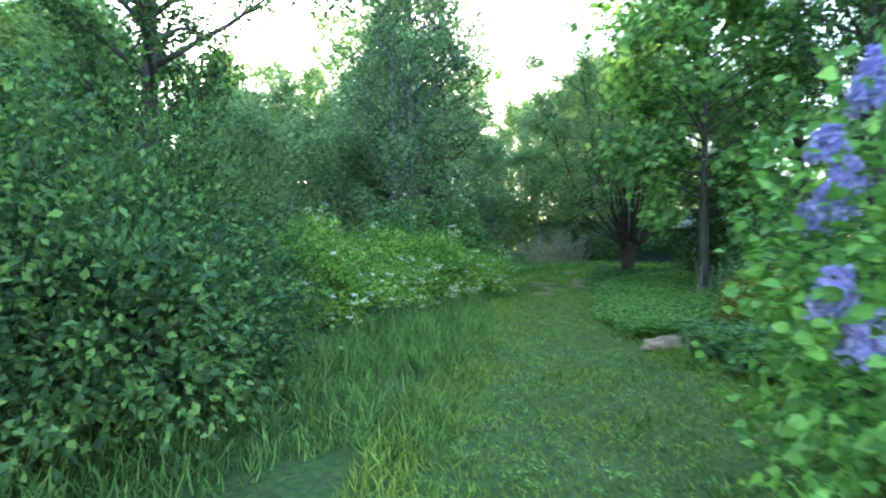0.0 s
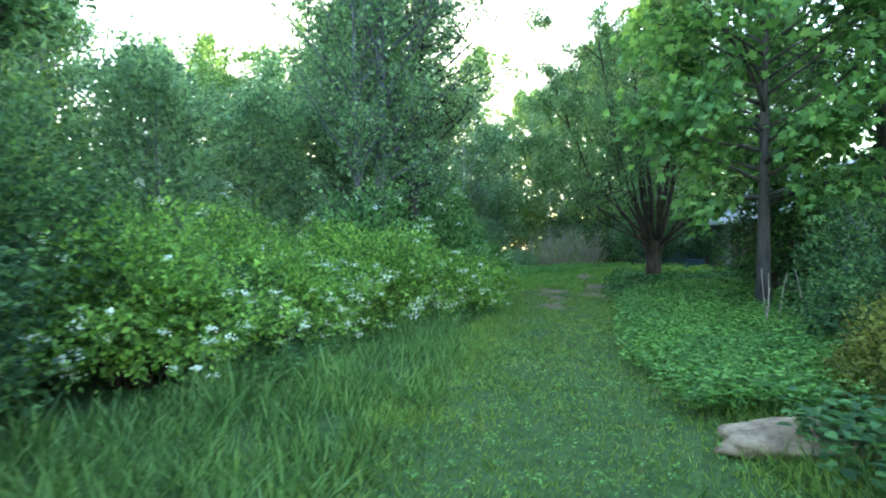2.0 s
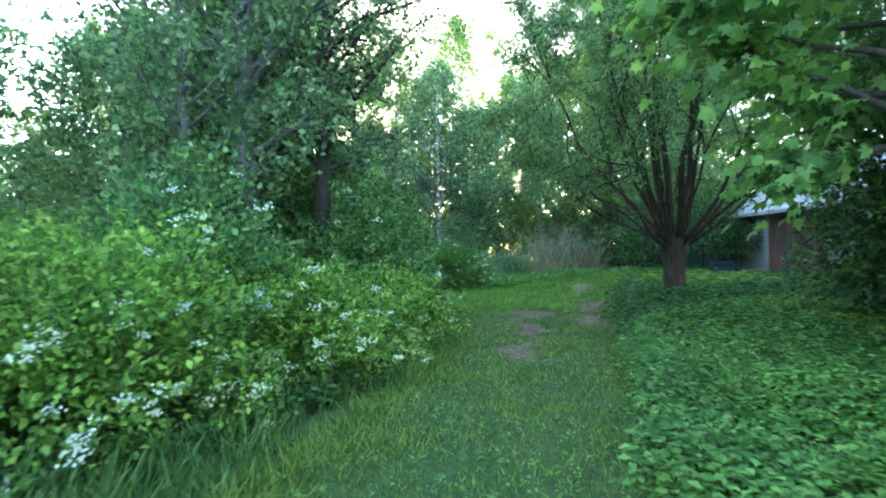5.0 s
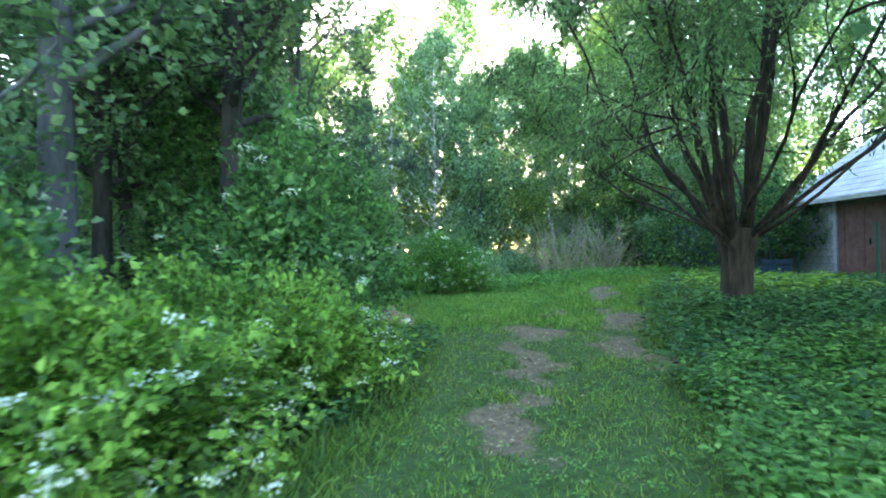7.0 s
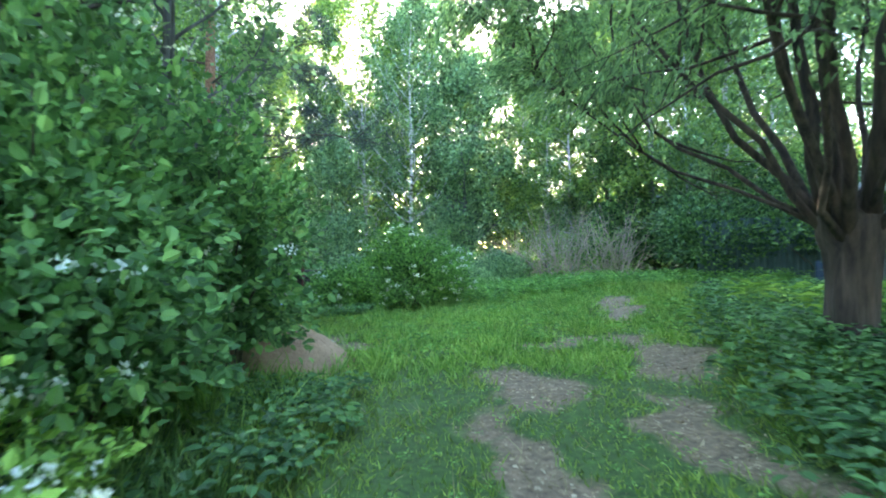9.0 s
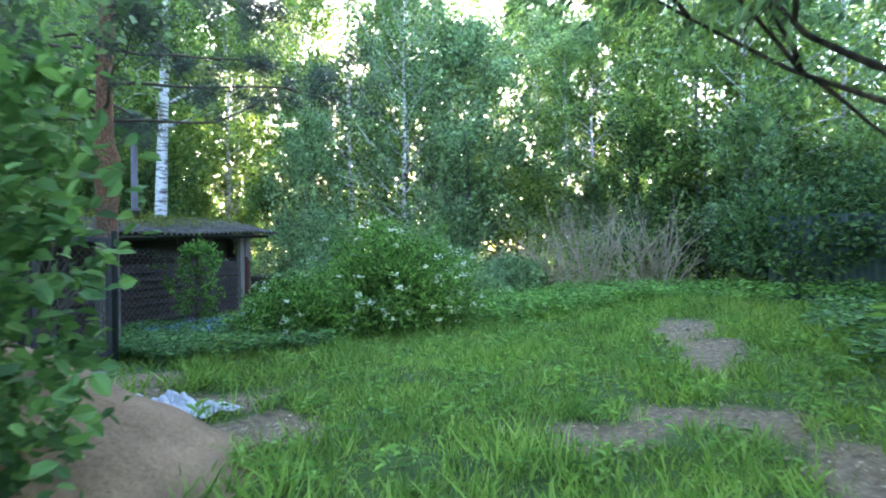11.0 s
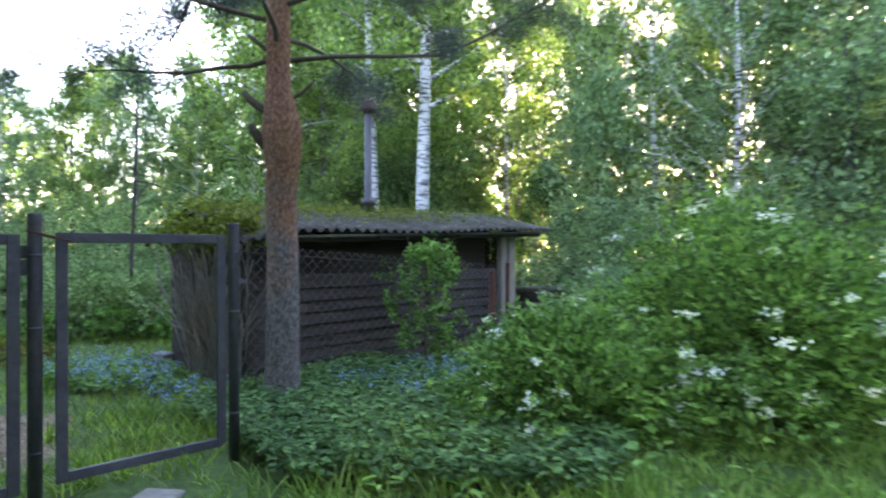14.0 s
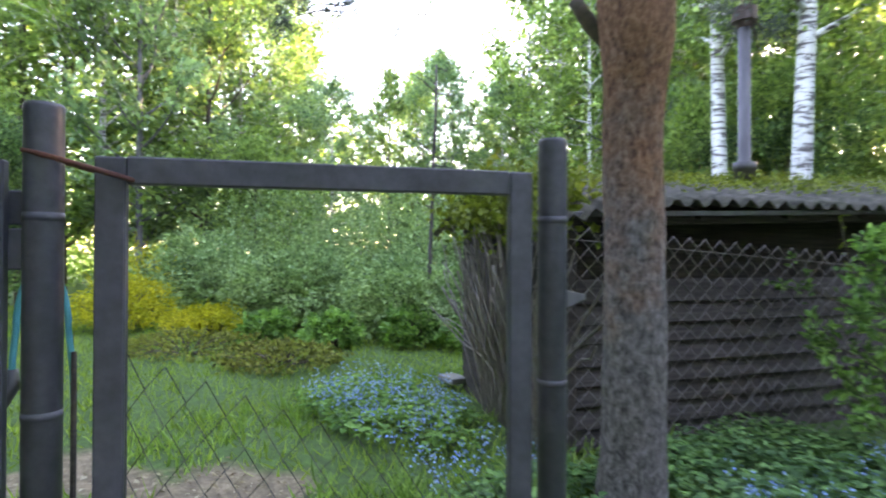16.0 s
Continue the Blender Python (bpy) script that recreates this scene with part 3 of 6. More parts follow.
def build_grass():
    rng = np.random.default_rng(11)
    # short turf on the walked strip
    P = scatter(110000, -1.5, 1.5, -1, 33, rng)
    P[:, 0] = np.interp(P[:, 1], PATH_Y, PATH_X) + P[:, 0] * np.interp(P[:, 1], PATH_Y, PATH_W)
    mid, wid = np.interp(P[:, 1], PATH_Y, PATH_X), np.interp(P[:, 1], PATH_Y, PATH_W)
    off = np.abs(P[:, 0] - mid) / wid
    keep = (off < 1.5) & (rng.uniform(0, 1, len(P)) > bare_at(P[:, 0], P[:, 1]) * 1.5) & ~in_holes(P)
    P, off = P[keep], off[keep]
    tuft = np.array([noise.noise(Vector((p[0] * 1.2, p[1] * 1.2, 0))) for p in P])
    h = (0.06 + 0.1 * sstep(0.7, 1.4, off) + 0.09 * np.clip(tuft, 0, 1)) * rng.uniform(0.5, 1.5, len(P)) * (1 + 0.6 * sstep(22, 28, P[:, 1]))
    V, F = blades(P, h, rng.uniform(0.007, 0.016, len(P)), rng, 0.75)
    tagged(hold("short_grass", mesh_from("short_grass", V, F, M["grass"])), "short uneven green grass on the walked strip", "grass", kind="stuff")
    # longer grass in tufts along the edges and in the clearing
    C = scatter(15500, -4.5, 1.9, -1, 34, rng)
    C[:, 0] = np.interp(C[:, 1], PATH_Y, PATH_X) + C[:, 0] * np.interp(C[:, 1], PATH_Y, PATH_W)
    mid, wid = np.interp(C[:, 1], PATH_Y, PATH_X), np.interp(C[:, 1], PATH_Y, PATH_W)
    off = np.abs(C[:, 0] - mid) / wid
    left = C[:, 0] < mid
    band = np.where(left, (off > 1.1) & (off < 3.4), (off > 1.05) & (off < 1.6)) | ((C[:, 1] > 23.5) & (off < 2))
    tuft = np.array([noise.noise(Vector((p[0] * 0.8, p[1] * 0.8, 5))) for p in C])
    keep = band & (tuft > -0.32) & (rng.uniform(0, 1, len(C)) > bare_at(C[:, 0], C[:, 1]) * 1.8) & ~in_holes(C)
    C, tuft, off = C[keep], tuft[keep], off[keep]
    hc = (0.24 + 0.3 * np.clip(tuft + 0.1, 0, 1)) * rng.uniform(0.5, 1.4, len(C)) * (1 - 0.42 * sstep(22, 25, C[:, 1])) * (0.6 + 0.4 * sstep(1.1, 1.6, off)) * (1 - 0.25 * sstep(8, 4, C[:, 1]))
    k = 11
    P = np.repeat(C, k, axis=0) + rng.normal(0, 0.05, (len(C) * k, 2))
    h = np.repeat(hc, k) * rng.uniform(0.55, 1.2, len(P))
    w = np.repeat(rng.uniform(0.008, 0.019, len(C)), k) * rng.uniform(0.8, 1.1, len(P))
    far = P[:, 1] > 21.5 + rng.normal(0, 1.2, len(P))
    V, F = blades(P[~far], h[~far], w[~far], rng, 0.42, "bent")
    tagged(hold("long_grass", mesh_from("long_grass", V, F, M["long_grass"])), "long broad-bladed grass in tufts beside the strip", "grass", kind="stuff")
    # more tufts in the open clearing
    C = scatter(4300, -1.6, 7.6, 23.2, 33.2, rng)
    tuft = np.array([noise.noise(Vector((p[0] * 1.1, p[1] * 1.1, 9))) for p in C])
    keep = (tuft > -0.25) & (rng.uniform(0, 1, len(C)) > bare_at(C[:, 0], C[:, 1]) * 1.8) & ~in_holes(C) & (C[:, 0] > -0.9 + 0.25 * np.abs(C[:, 1] - 28))
    C, tuft = C[keep], tuft[keep]
    Q = np.repeat(C, 9, axis=0) + rng.normal(0, 0.045, (len(C) * 9, 2))
    hq = np.repeat((0.13 + 0.22 * np.clip(tuft + 0.15, 0, 1)) * rng.uniform(0.6, 1.4, len(C)), 9) * rng.uniform(0.6, 1.2, len(Q))
    wq = np.repeat(rng.uniform(0.009, 0.021, len(C)), 9)
    P, h, w, far = np.concatenate([P, Q]), np.concatenate([h, hq]), np.concatenate([w, wq]), np.concatenate([far, np.ones(len(Q), bool)])
    V, F = blades(P[far], h[far], w[far], rng, 0.5, "bent")
    tagged(hold("meadow_grass", mesh_from("meadow_grass", V, F, M["meadow"])), "loose light green grass tufts of the clearing", "grass", kind="stuff")
    # garden lawn behind the gate
    P = scatter(60000, -18, -1.8, 23, 38, rng)
    keep = (rng.uniform(0, 1, len(P)) > bare_at(P[:, 0], P[:, 1]) * 1.5) & ~in_holes(P) & (P[:, 0] < -1.8 - 0.3 * (28 - P[:, 1]).clip(0))
    P = P[keep]
    V, F = blades(P, rng.uniform(0.05, 0.2, len(P)), rng.uniform(0.012, 0.024, len(P)), rng, 0.6, "tri")
    tagged(hold("lawn", mesh_from("lawn", V, F, M["lawn"])), "light green garden lawn behind the gate", "grass", kind="stuff")
    # dry stalks among the green
    P = scatter(5200, -3.0, 5.5, 1, 30, rng)
    P = P[~in_holes(P)]
    V, F = blades(P, rng.uniform(0.08, 0.3, len(P)), rng.uniform(0.003, 0.006, len(P)), rng, 1.1)
    tagged(hold("dry_grass", mesh_from("dry_grass", V, F, M["dry_grass"])), "dry straw stalks lying among the grass", "grass", kind="stuff")
    # litter of chips and old leaves on the bare places
    P = scatter(60000, -5, 7.5, 15, 33, rng)
    P = P[(bare_at(P[:, 0], P[:, 1]) > rng.uniform(0.1, 0.9, len(P))) & ~in_holes(P)]
    n = len(P)
    c = np.stack([P[:, 0], P[:, 1], gz(P[:, 0], P[:, 1]) + 0.004], -1)
    nor = rng.normal(0, 0.35, (n, 3)) + np.array([0, 0, 1])
    ax = rng.normal(0, 1, (n, 3)) * np.array([1, 1, 0.2])
    L = rng.uniform(0.015, 0.06, n)
    V, F = leaves(c, ax, nor, L, L * rng.uniform(0.25, 0.7, n), "small")
    tagged(hold("leaf_litter", mesh_from("leaf_litter", V, F, M["litter"])), "pale wood chips and old leaves on bare soil", "leaf litter", kind="stuff")


build_grass()


def herb_cover(name, P, height, size, mat, label, category, seed, leaflets=9, kind="oval", ratio=0.6, stem=True, jitter=0.35, kindtag="stuff"):
    """Low leafy plants: a stalk with whorls of leaflets."""
    rng = np.random.default_rng(seed)
    n = len(P)
    h = height * rng.uniform(1 - jitter, 1 + jitter, n)
    base = np.stack([P[:, 0], P[:, 1], gz(P[:, 0], P[:, 1])], -1)
    tip = base + np.stack([rng.normal(0, 0.12, n) * h, rng.normal(0, 0.12, n) * h, h], -1)
    c = np.repeat(tip, leaflets, axis=0)
    lev = np.tile(np.arange(leaflets) / leaflets, n)
    ang = np.tile(np.arange(leaflets) * 2.4, n) + np.repeat(rng.uniform(0, 6.28, n), leaflets)
    hh = np.repeat(h, leaflets)
    c[:, 2] -= lev * hh * 0.55
    ax = np.stack([np.cos(ang), np.sin(ang), rng.uniform(-0.25, 0.35, len(c))], -1)
    c = c + ax * np.array([1, 1, 0.3]) * (0.3 * size)
    nor = np.array([0, 0, 1]) + rng.normal(0, 0.25, (len(c), 3))
    L = size * rng.uniform(0.7, 1.2, len(c))
    V, F = leaves(c, ax, nor, L, L * ratio, kind)
    me = mesh_from(name, V, F, mat)
    return tagged(hold(name, me), label, category, kind=kindtag)


def build_herbs():
    rng = np.random.default_rng(21)
    P = scatter(11500, 1.6, 8.0, 8.0, 19.5, rng)
    edge = np.interp(P[:, 1], [8, 10.5, 14, 18.2, 20], [1.9, 2.15, 3.0, 4.3, 5])
    keep = (P[:, 0] > edge + rng.normal(0, 0.12, len(P))) & (np.hypot((P[:, 0] - 2.4) / 1.1, (P[:, 1] - 7.85) / 0.55) > 1) & (P[:, 0] < 7.5)
    herb_cover("ground_elder", P[keep], 0.29, 0.075, M["elder"], "fresh green ground elder beside the strip", "ground cover", 22, 12, "small", 0.62)
    P = scatter(1500, 2.0, 4.6, 4.4, 7.7, rng)
    P = P[P[:, 0] > 2.25 + 0.12 * np.abs(P[:, 1] - 6) + rng.normal(0, 0.15, len(P))]
    herb_cover("tall_weeds", P, 0.34, 0.1, M["nettle"], "leafy weeds growing beside the boulder", "weeds", 20, 12)
    P = scatter(520, -1.8, 6.6, 24.2, 33.5, rng)
    P = P[(bare_at(P[:, 0], P[:, 1]) < 0.4) & ~in_holes(P) & (P[:, 0] > -1.2 + 0.2 * np.abs(P[:, 1] - 27))]
    herb_cover("meadow_weeds", P, 0.15, 0.1, M["elder"], "broad-leaved weeds among the grass of the clearing", "weeds", 19, 7, "oval", 0.36)
    P = scatter(6500, 3.6, 13.0, 16, 30, rng)
    edge = np.interp(P[:, 1], [16, 19, 24, 27, 30], [4.5, 4.5, 5.6, 6.8, 8.0])
    keep = (P[:, 0] > edge + rng.normal(0, 0.2, len(P))) & (np.hypot(P[:, 0] - 6.95, P[:, 1] - 23.6) > 0.4)
    herb_cover("nettles", P[keep], 0.26, 0.115, M["nettle"], "dark green nettles and ground elder round the willow", "ground cover", 23)
    P = scatter(70, 7.3, 10, 24, 28, rng)
    herb_cover("ferns", P, 0.4, 0.28, M["fern"], "yellow-green ferns behind the willow trunk", "fern", 24, 8, "small", 0.3)
    P = scatter(5200, -0.6, 11.5, 28.8, 36.5, rng)
    keep = (P[:, 1] > np.interp(P[:, 0], [-0.6, 1, 3, 6, 9, 12], [29.7, 30.2, 31.6, 33.0, 32.5, 31]) + rng.normal(0, 0.55, len(P))) & (np.hypot(P[:, 0] - 0.9, P[:, 1] - 30.6) > 0.9)
    herb_cover("tall_herbs", P[keep], 0.32, 0.12, M["elder"], "broad-leaved herbs at the back of the clearing", "ground cover", 25, 8, "small", 0.6, jitter=0.5)
    # weeds under the fence: dark nettle leaf puts the sapling's shade into their colour
    P = scatter(3800, -3.2, 0.8, 27.6, 31.5, rng)
    keep = (P[:, 1] > 27.9 + 0.35 * np.abs(P[:, 0] + 1)) & (np.hypot(P[:, 0] + 2.64, P[:, 1] - 29.42) > 0.26) & (P[:, 0] - (-3.6 + 0.22 * (P[:, 1] - 29.9)) > 0.15)
    herb_cover("weeds", P[keep], 0.2, 0.068, M["nettle"], "weeds under the wire fence, leaf colour darkened for shade", "ground cover", 26)
    P = scatter(1400, -7.5, -3.4, 28.0, 30.6, rng)
    keep = (np.hypot((P[:, 0] + 5.2) / 1.1, (P[:, 1] - 29.2) / 0.7) < rng.uniform(0.4, 1.1, len(P)))
    herb_cover("forget_me_not_leaves", P[keep], 0.13, 0.08, M["elder"], "low leafy plants among blue flowers by the shed", "ground cover", 27)
    # blue flowers
    Q = np.concatenate([scatter(260, -6.2, -4.3, 28.6, 29.8, rng), scatter(160, -2.4, -1.0, 29.6, 31.8, rng), scatter(60, -4.2, -3.2, 28.6, 29.6, rng)])
    Q = Q[np.hypot((Q[:, 0] + 5.2) / 1.0, (Q[:, 1] - 29.2) / 0.65) * (Q[:, 0] < -4.25) < 1]
    c = np.stack([Q[:, 0], Q[:, 1], gz(Q[:, 0], Q[:, 1]) + rng.uniform(0.12, 0.3, len(Q))], -1)
    c = np.repeat(c, 6, axis=0) + rng.normal(0, 0.025, (len(Q) * 6, 3))
    V, F = leaves(c, rng.normal(0, 1, c.shape), np.array([0, 0, 1.0]) + rng.normal(0, 0.5, c.shape), 0.022, 0.02, "small")
    tagged(hold("forget_me_nots", mesh_from("forget_me_nots", V, F, M["blue_flower"])), "small sky-blue forget-me-not flowers", "flowers", kind="stuff")
    # clover and small rosettes in the turf
    P = scatter(2400, -1.4, 1.4, 0, 32, rng)
    P[:, 0] = np.interp(P[:, 1], PATH_Y, PATH_X) + P[:, 0] * np.interp(P[:, 1], PATH_Y, PATH_W)
    P = P[(bare_at(P[:, 0], P[:, 1]) < 0.6) & ~in_holes(P)]
    herb_cover("turf_weeds", P, 0.07, 0.034, M["elder"], "small clover and weed rosettes in the grass", "weeds", 29, 6, "small", 0.7)
    # thin grass and weeds that hide the feet of the hedge
    P = scatter(4200, -4.5, 2.0, 2, 23, rng)
    edge = np.interp(P[:, 1], [2, 8.6, 12.1, 16.5, 21, 23], [-3.2, -2.6, -1.7, 0.5, 1.3, 1.2])
    keep = (np.abs(P[:, 0] - edge) < 0.5) & (P[:, 1] > 9.5)
    herb_cover("hedge_weeds", P[keep], 0.2, 0.1, M["nettle"], "dark weeds at the foot of the hedge", "ground cover", 28)


build_herbs()


# ---- bushes along the strip ----
def build_bushes():
    dark = "dense dark green shrub with small oval leaves"
    for x, y, rx, ry, h, n, s in [(-4.6, 6.6, 1.9, 1.9, 2.65, 26000, 1), (-5.2, 3.4, 1.8, 1.8, 3.1, 15000, 2), (-5.0, 9.3, 1.6, 1.7, 2.9, 16000, 3), (-3.0, 11.0, 0.9, 1.0, 1.2, 6000, 4), (-3.55, 4.5, 1.15, 1.6, 1.75, 13000, 5)]:
        place_bush("shrub", x, y, rx, ry, h, n, 0.075, s, dark, "shrub", M["shrub"], "small", group="shrubs on the open side", lump=0.42, freq=1.3)
    lab = "rounded spirea bush with light green leaves and white flower heads"
    for x, y, rx, ry, h, n, s, fl in [(-3.4, 9.9, 1.2, 1.2, 1.6, 15000, 11, 40), (-2.7, 12.2, 1.35, 1.35, 1.25, 20000, 12, 60), (-1.6, 14.3, 1.4, 1.35, 1.65, 22000, 13, 60),
                                      (-0.5, 16.6, 1.35, 1.3, 1.3, 22000, 14, 50), (0.25, 18.6, 1.15, 1.2, 1.1, 18000, 15, 25), (-3.7, 13.8, 1.6, 1.6, 2.0, 10000, 16, 25)]:
        place_bush("spirea_bush", x, y, rx, ry, h, n, 0.07, s, lab, "bush", M["spirea"], "small", flowers=fl * 3, fsize=0.09, petals=20, group="spirea hedge", lump=0.55, freq=1.7, skirt_bare=0.42)
    lab = "tall viburnum shrub with broad green leaves and flat white flowers"
    for x, y, rx, ry, h, n, s, fl in [(-0.15, 20.9, 1.1, 1.5, 2.9, 13000, 21, 26), (0.2, 23.0, 0.85, 0.9, 2.9, 7000, 24, 8), (-1.5, 22.6, 1.5, 1.6, 3.8, 9000, 22, 10), (-1.8, 16.9, 1.3, 1.3, 2.7, 7000, 23, 12)]:
        place_bush("viburnum_shrub", x, y, rx, ry, h, n, 0.095, s, lab, "shrub", M["viburnum"], "oval", flowers=fl * 2, fsize=0.12, petals=26, group="viburnum shrubs", lump=0.42, freq=1.4, shell=0.75, ratio=0.68)
    # the spirea in the clearing, a tall mound with a lower one before it
    place_bush("spirea_bush", 1.5, 31.2, 1.3, 1.2, 1.55, 22000, 0.07, 31, "large spirea mound with white flower heads in the clearing", "bush", M["mound"], "small", flowers=110, fsize=0.1, petals=22, lump=0.62, freq=1.8, skirt_bare=0.3)
    place_bush("spirea_bush", 0.2, 29.9, 0.85, 0.8, 0.9, 11000, 0.065, 32, "lower spirea bush with a few white flowers by the fence", "bush", M["mound"], "small", flowers=40, fsize=0.09, petals=20, lump=0.45, freq=1.8, skirt_bare=0.3)
    place_bush("spirea_bush", -0.55, 32.3, 0.65, 0.7, 0.9, 5000, 0.06, 33, "thin spirea bush with pale flower heads near the shed", "bush", M["garden"], "small", flowers=26, fsize=0.07, petals=14, lump=0.3)
    # right of the strip
    place_bush("barberry_bush", 4.1, 8.5, 0.95, 0.9, 1.0, 8000, 0.055, 41, "low bush with rusty yellow-green leaves", "bush", M["rust_leaf"], "small", lump=0.3)
    place_bush("shrub", 5.6, 10.8, 1.0, 1.2, 1.5, 8000, 0.07, 42, "dark green shrub behind the ground elder", "shrub", M["shrub"], "small")
    place_bush("shrub", 7.7, 17.2, 1.2, 1.2, 3.7, 9000, 0.09, 54, "tall dark green shrub behind the maple", "shrub", M["shrub"], "small", lump=0.42)
    place_bush("shrub", 7.2, 13.0, 1.6, 1.6, 2.2, 9000, 0.08, 43, "dark green shrub behind the ground elder", "shrub", M["shrub"], "small")
    place_bush("shrub", 8.6, 8.5, 2.2, 2.6, 3.6, 9000, 0.1, 44, "tall dark green shrub by the lilac", "shrub", M["shrub"], "small")
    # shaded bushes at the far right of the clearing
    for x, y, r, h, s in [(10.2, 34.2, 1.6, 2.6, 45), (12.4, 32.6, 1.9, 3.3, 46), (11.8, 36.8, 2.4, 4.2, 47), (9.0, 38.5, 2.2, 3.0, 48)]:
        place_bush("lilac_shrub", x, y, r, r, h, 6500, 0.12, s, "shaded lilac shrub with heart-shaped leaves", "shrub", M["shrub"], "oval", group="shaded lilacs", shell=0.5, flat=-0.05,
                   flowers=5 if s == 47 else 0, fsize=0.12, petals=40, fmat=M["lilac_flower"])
    for x, y, r, h, s in [(4.2, 37.0, 1.0, 1.3, 49), (2.6, 35.2, 1.2, 1.0, 50), (-0.3, 34.9, 1.2, 1.3, 51), (-1.6, 38.5, 2.0, 2.8, 52), (1.5, 38.5, 1.8, 2.2, 53)]:
        place_bush("shrub", x, y, r, r, h, 6500, 0.09, s, "green undergrowth shrub at the wood's edge", "shrub", M["aspen"], "small", group="undergrowth at the wood's edge", shell=0.5)


build_bushes()


def build_lilac():
    x, y = 1.88, 2.3
    t = thing("lilac_bush", (x, y, gz(x, y) - 0.03), "flowering lilac bush with heart-shaped leaves and violet panicles", "bush")
    (wv, wf), (lv, lf), (pts, out) = bush_mesh(1.4, 1.3, 2.35, 11000, 0.075, 61, "heart", 0.75, 0.3, stems=34, lump=0.25, shell=0.5, flat=0.3)
    hold("stems", mesh_from("stems", wv, wf, M["twig"], smooth=True), t)
    hold("foliage", mesh_from("foliage", lv, lf, M["lilac"]), t)
    rng = np.random.default_rng(5)
    # panicles: upright cones of tiny flowers
    spots = [(-1.39, -0.15, 1.14), (-1.33, -0.12, 1.2), (-1.3, -0.2, 0.98), (-1.24, -0.16, 1.04), (-1.12, 0.0, 2.0), (-1.02, 0.1, 2.1), (-1.3, -0.05, 1.55), (-1.2, 0.0, 1.66), (-0.9, 0.2, 2.2), (-1.1, 0.4, 1.5), (-1.25, 0.05, 1.8)]
    for sx, sy, sz in spots:
        n = 260
        u = rng.uniform(0, 1, n) ** 0.7
        a = rng.uniform(0, 6.283, n)
        r = 0.085 * (1 - u * 0.6) * rng.uniform(0.7, 1.1, n)
        c = np.stack([sx + r * np.cos(a), sy + r * np.sin(a), sz + u * 0.15], -1)
        o = np.stack([np.cos(a), np.sin(a), 0.5 + 0 * a], -1) + rng.normal(0, 0.3, (n, 3))
        V, F = leaves(c, rng.normal(0, 1, (n, 3)), o, 0.03, 0.028, "small")
        hold("flower_panicle", mesh_from("flower_panicle", V, F, M["lilac_flower"]), t, "violet-blue lilac panicle")


build_lilac()


def build_boulder():
    bm = bmesh.new()
    bmesh.ops.create_icosphere(bm, subdivisions=4, radius=1)
    for v in bm.verts:
        n = noise.noise(v.co * 1.7 + Vector((3, 1, 2))) * 0.38 + noise.noise(v.co * 4.5) * 0.17 + noise.noise(v.co * 11) * 0.07
        v.co *= 1 + n
        v.co.x *= 0.62
        v.co.y *= 0.34
        v.co.z *= 0.15
    t = thing("boulder", (2.46, 7.8, gz(2.46, 7.8) + 0.03), "weathered brownish boulder sunk in the grass", "stone")
    part("stone", bm, M["stone"], t, smooth=True)


build_boulder()


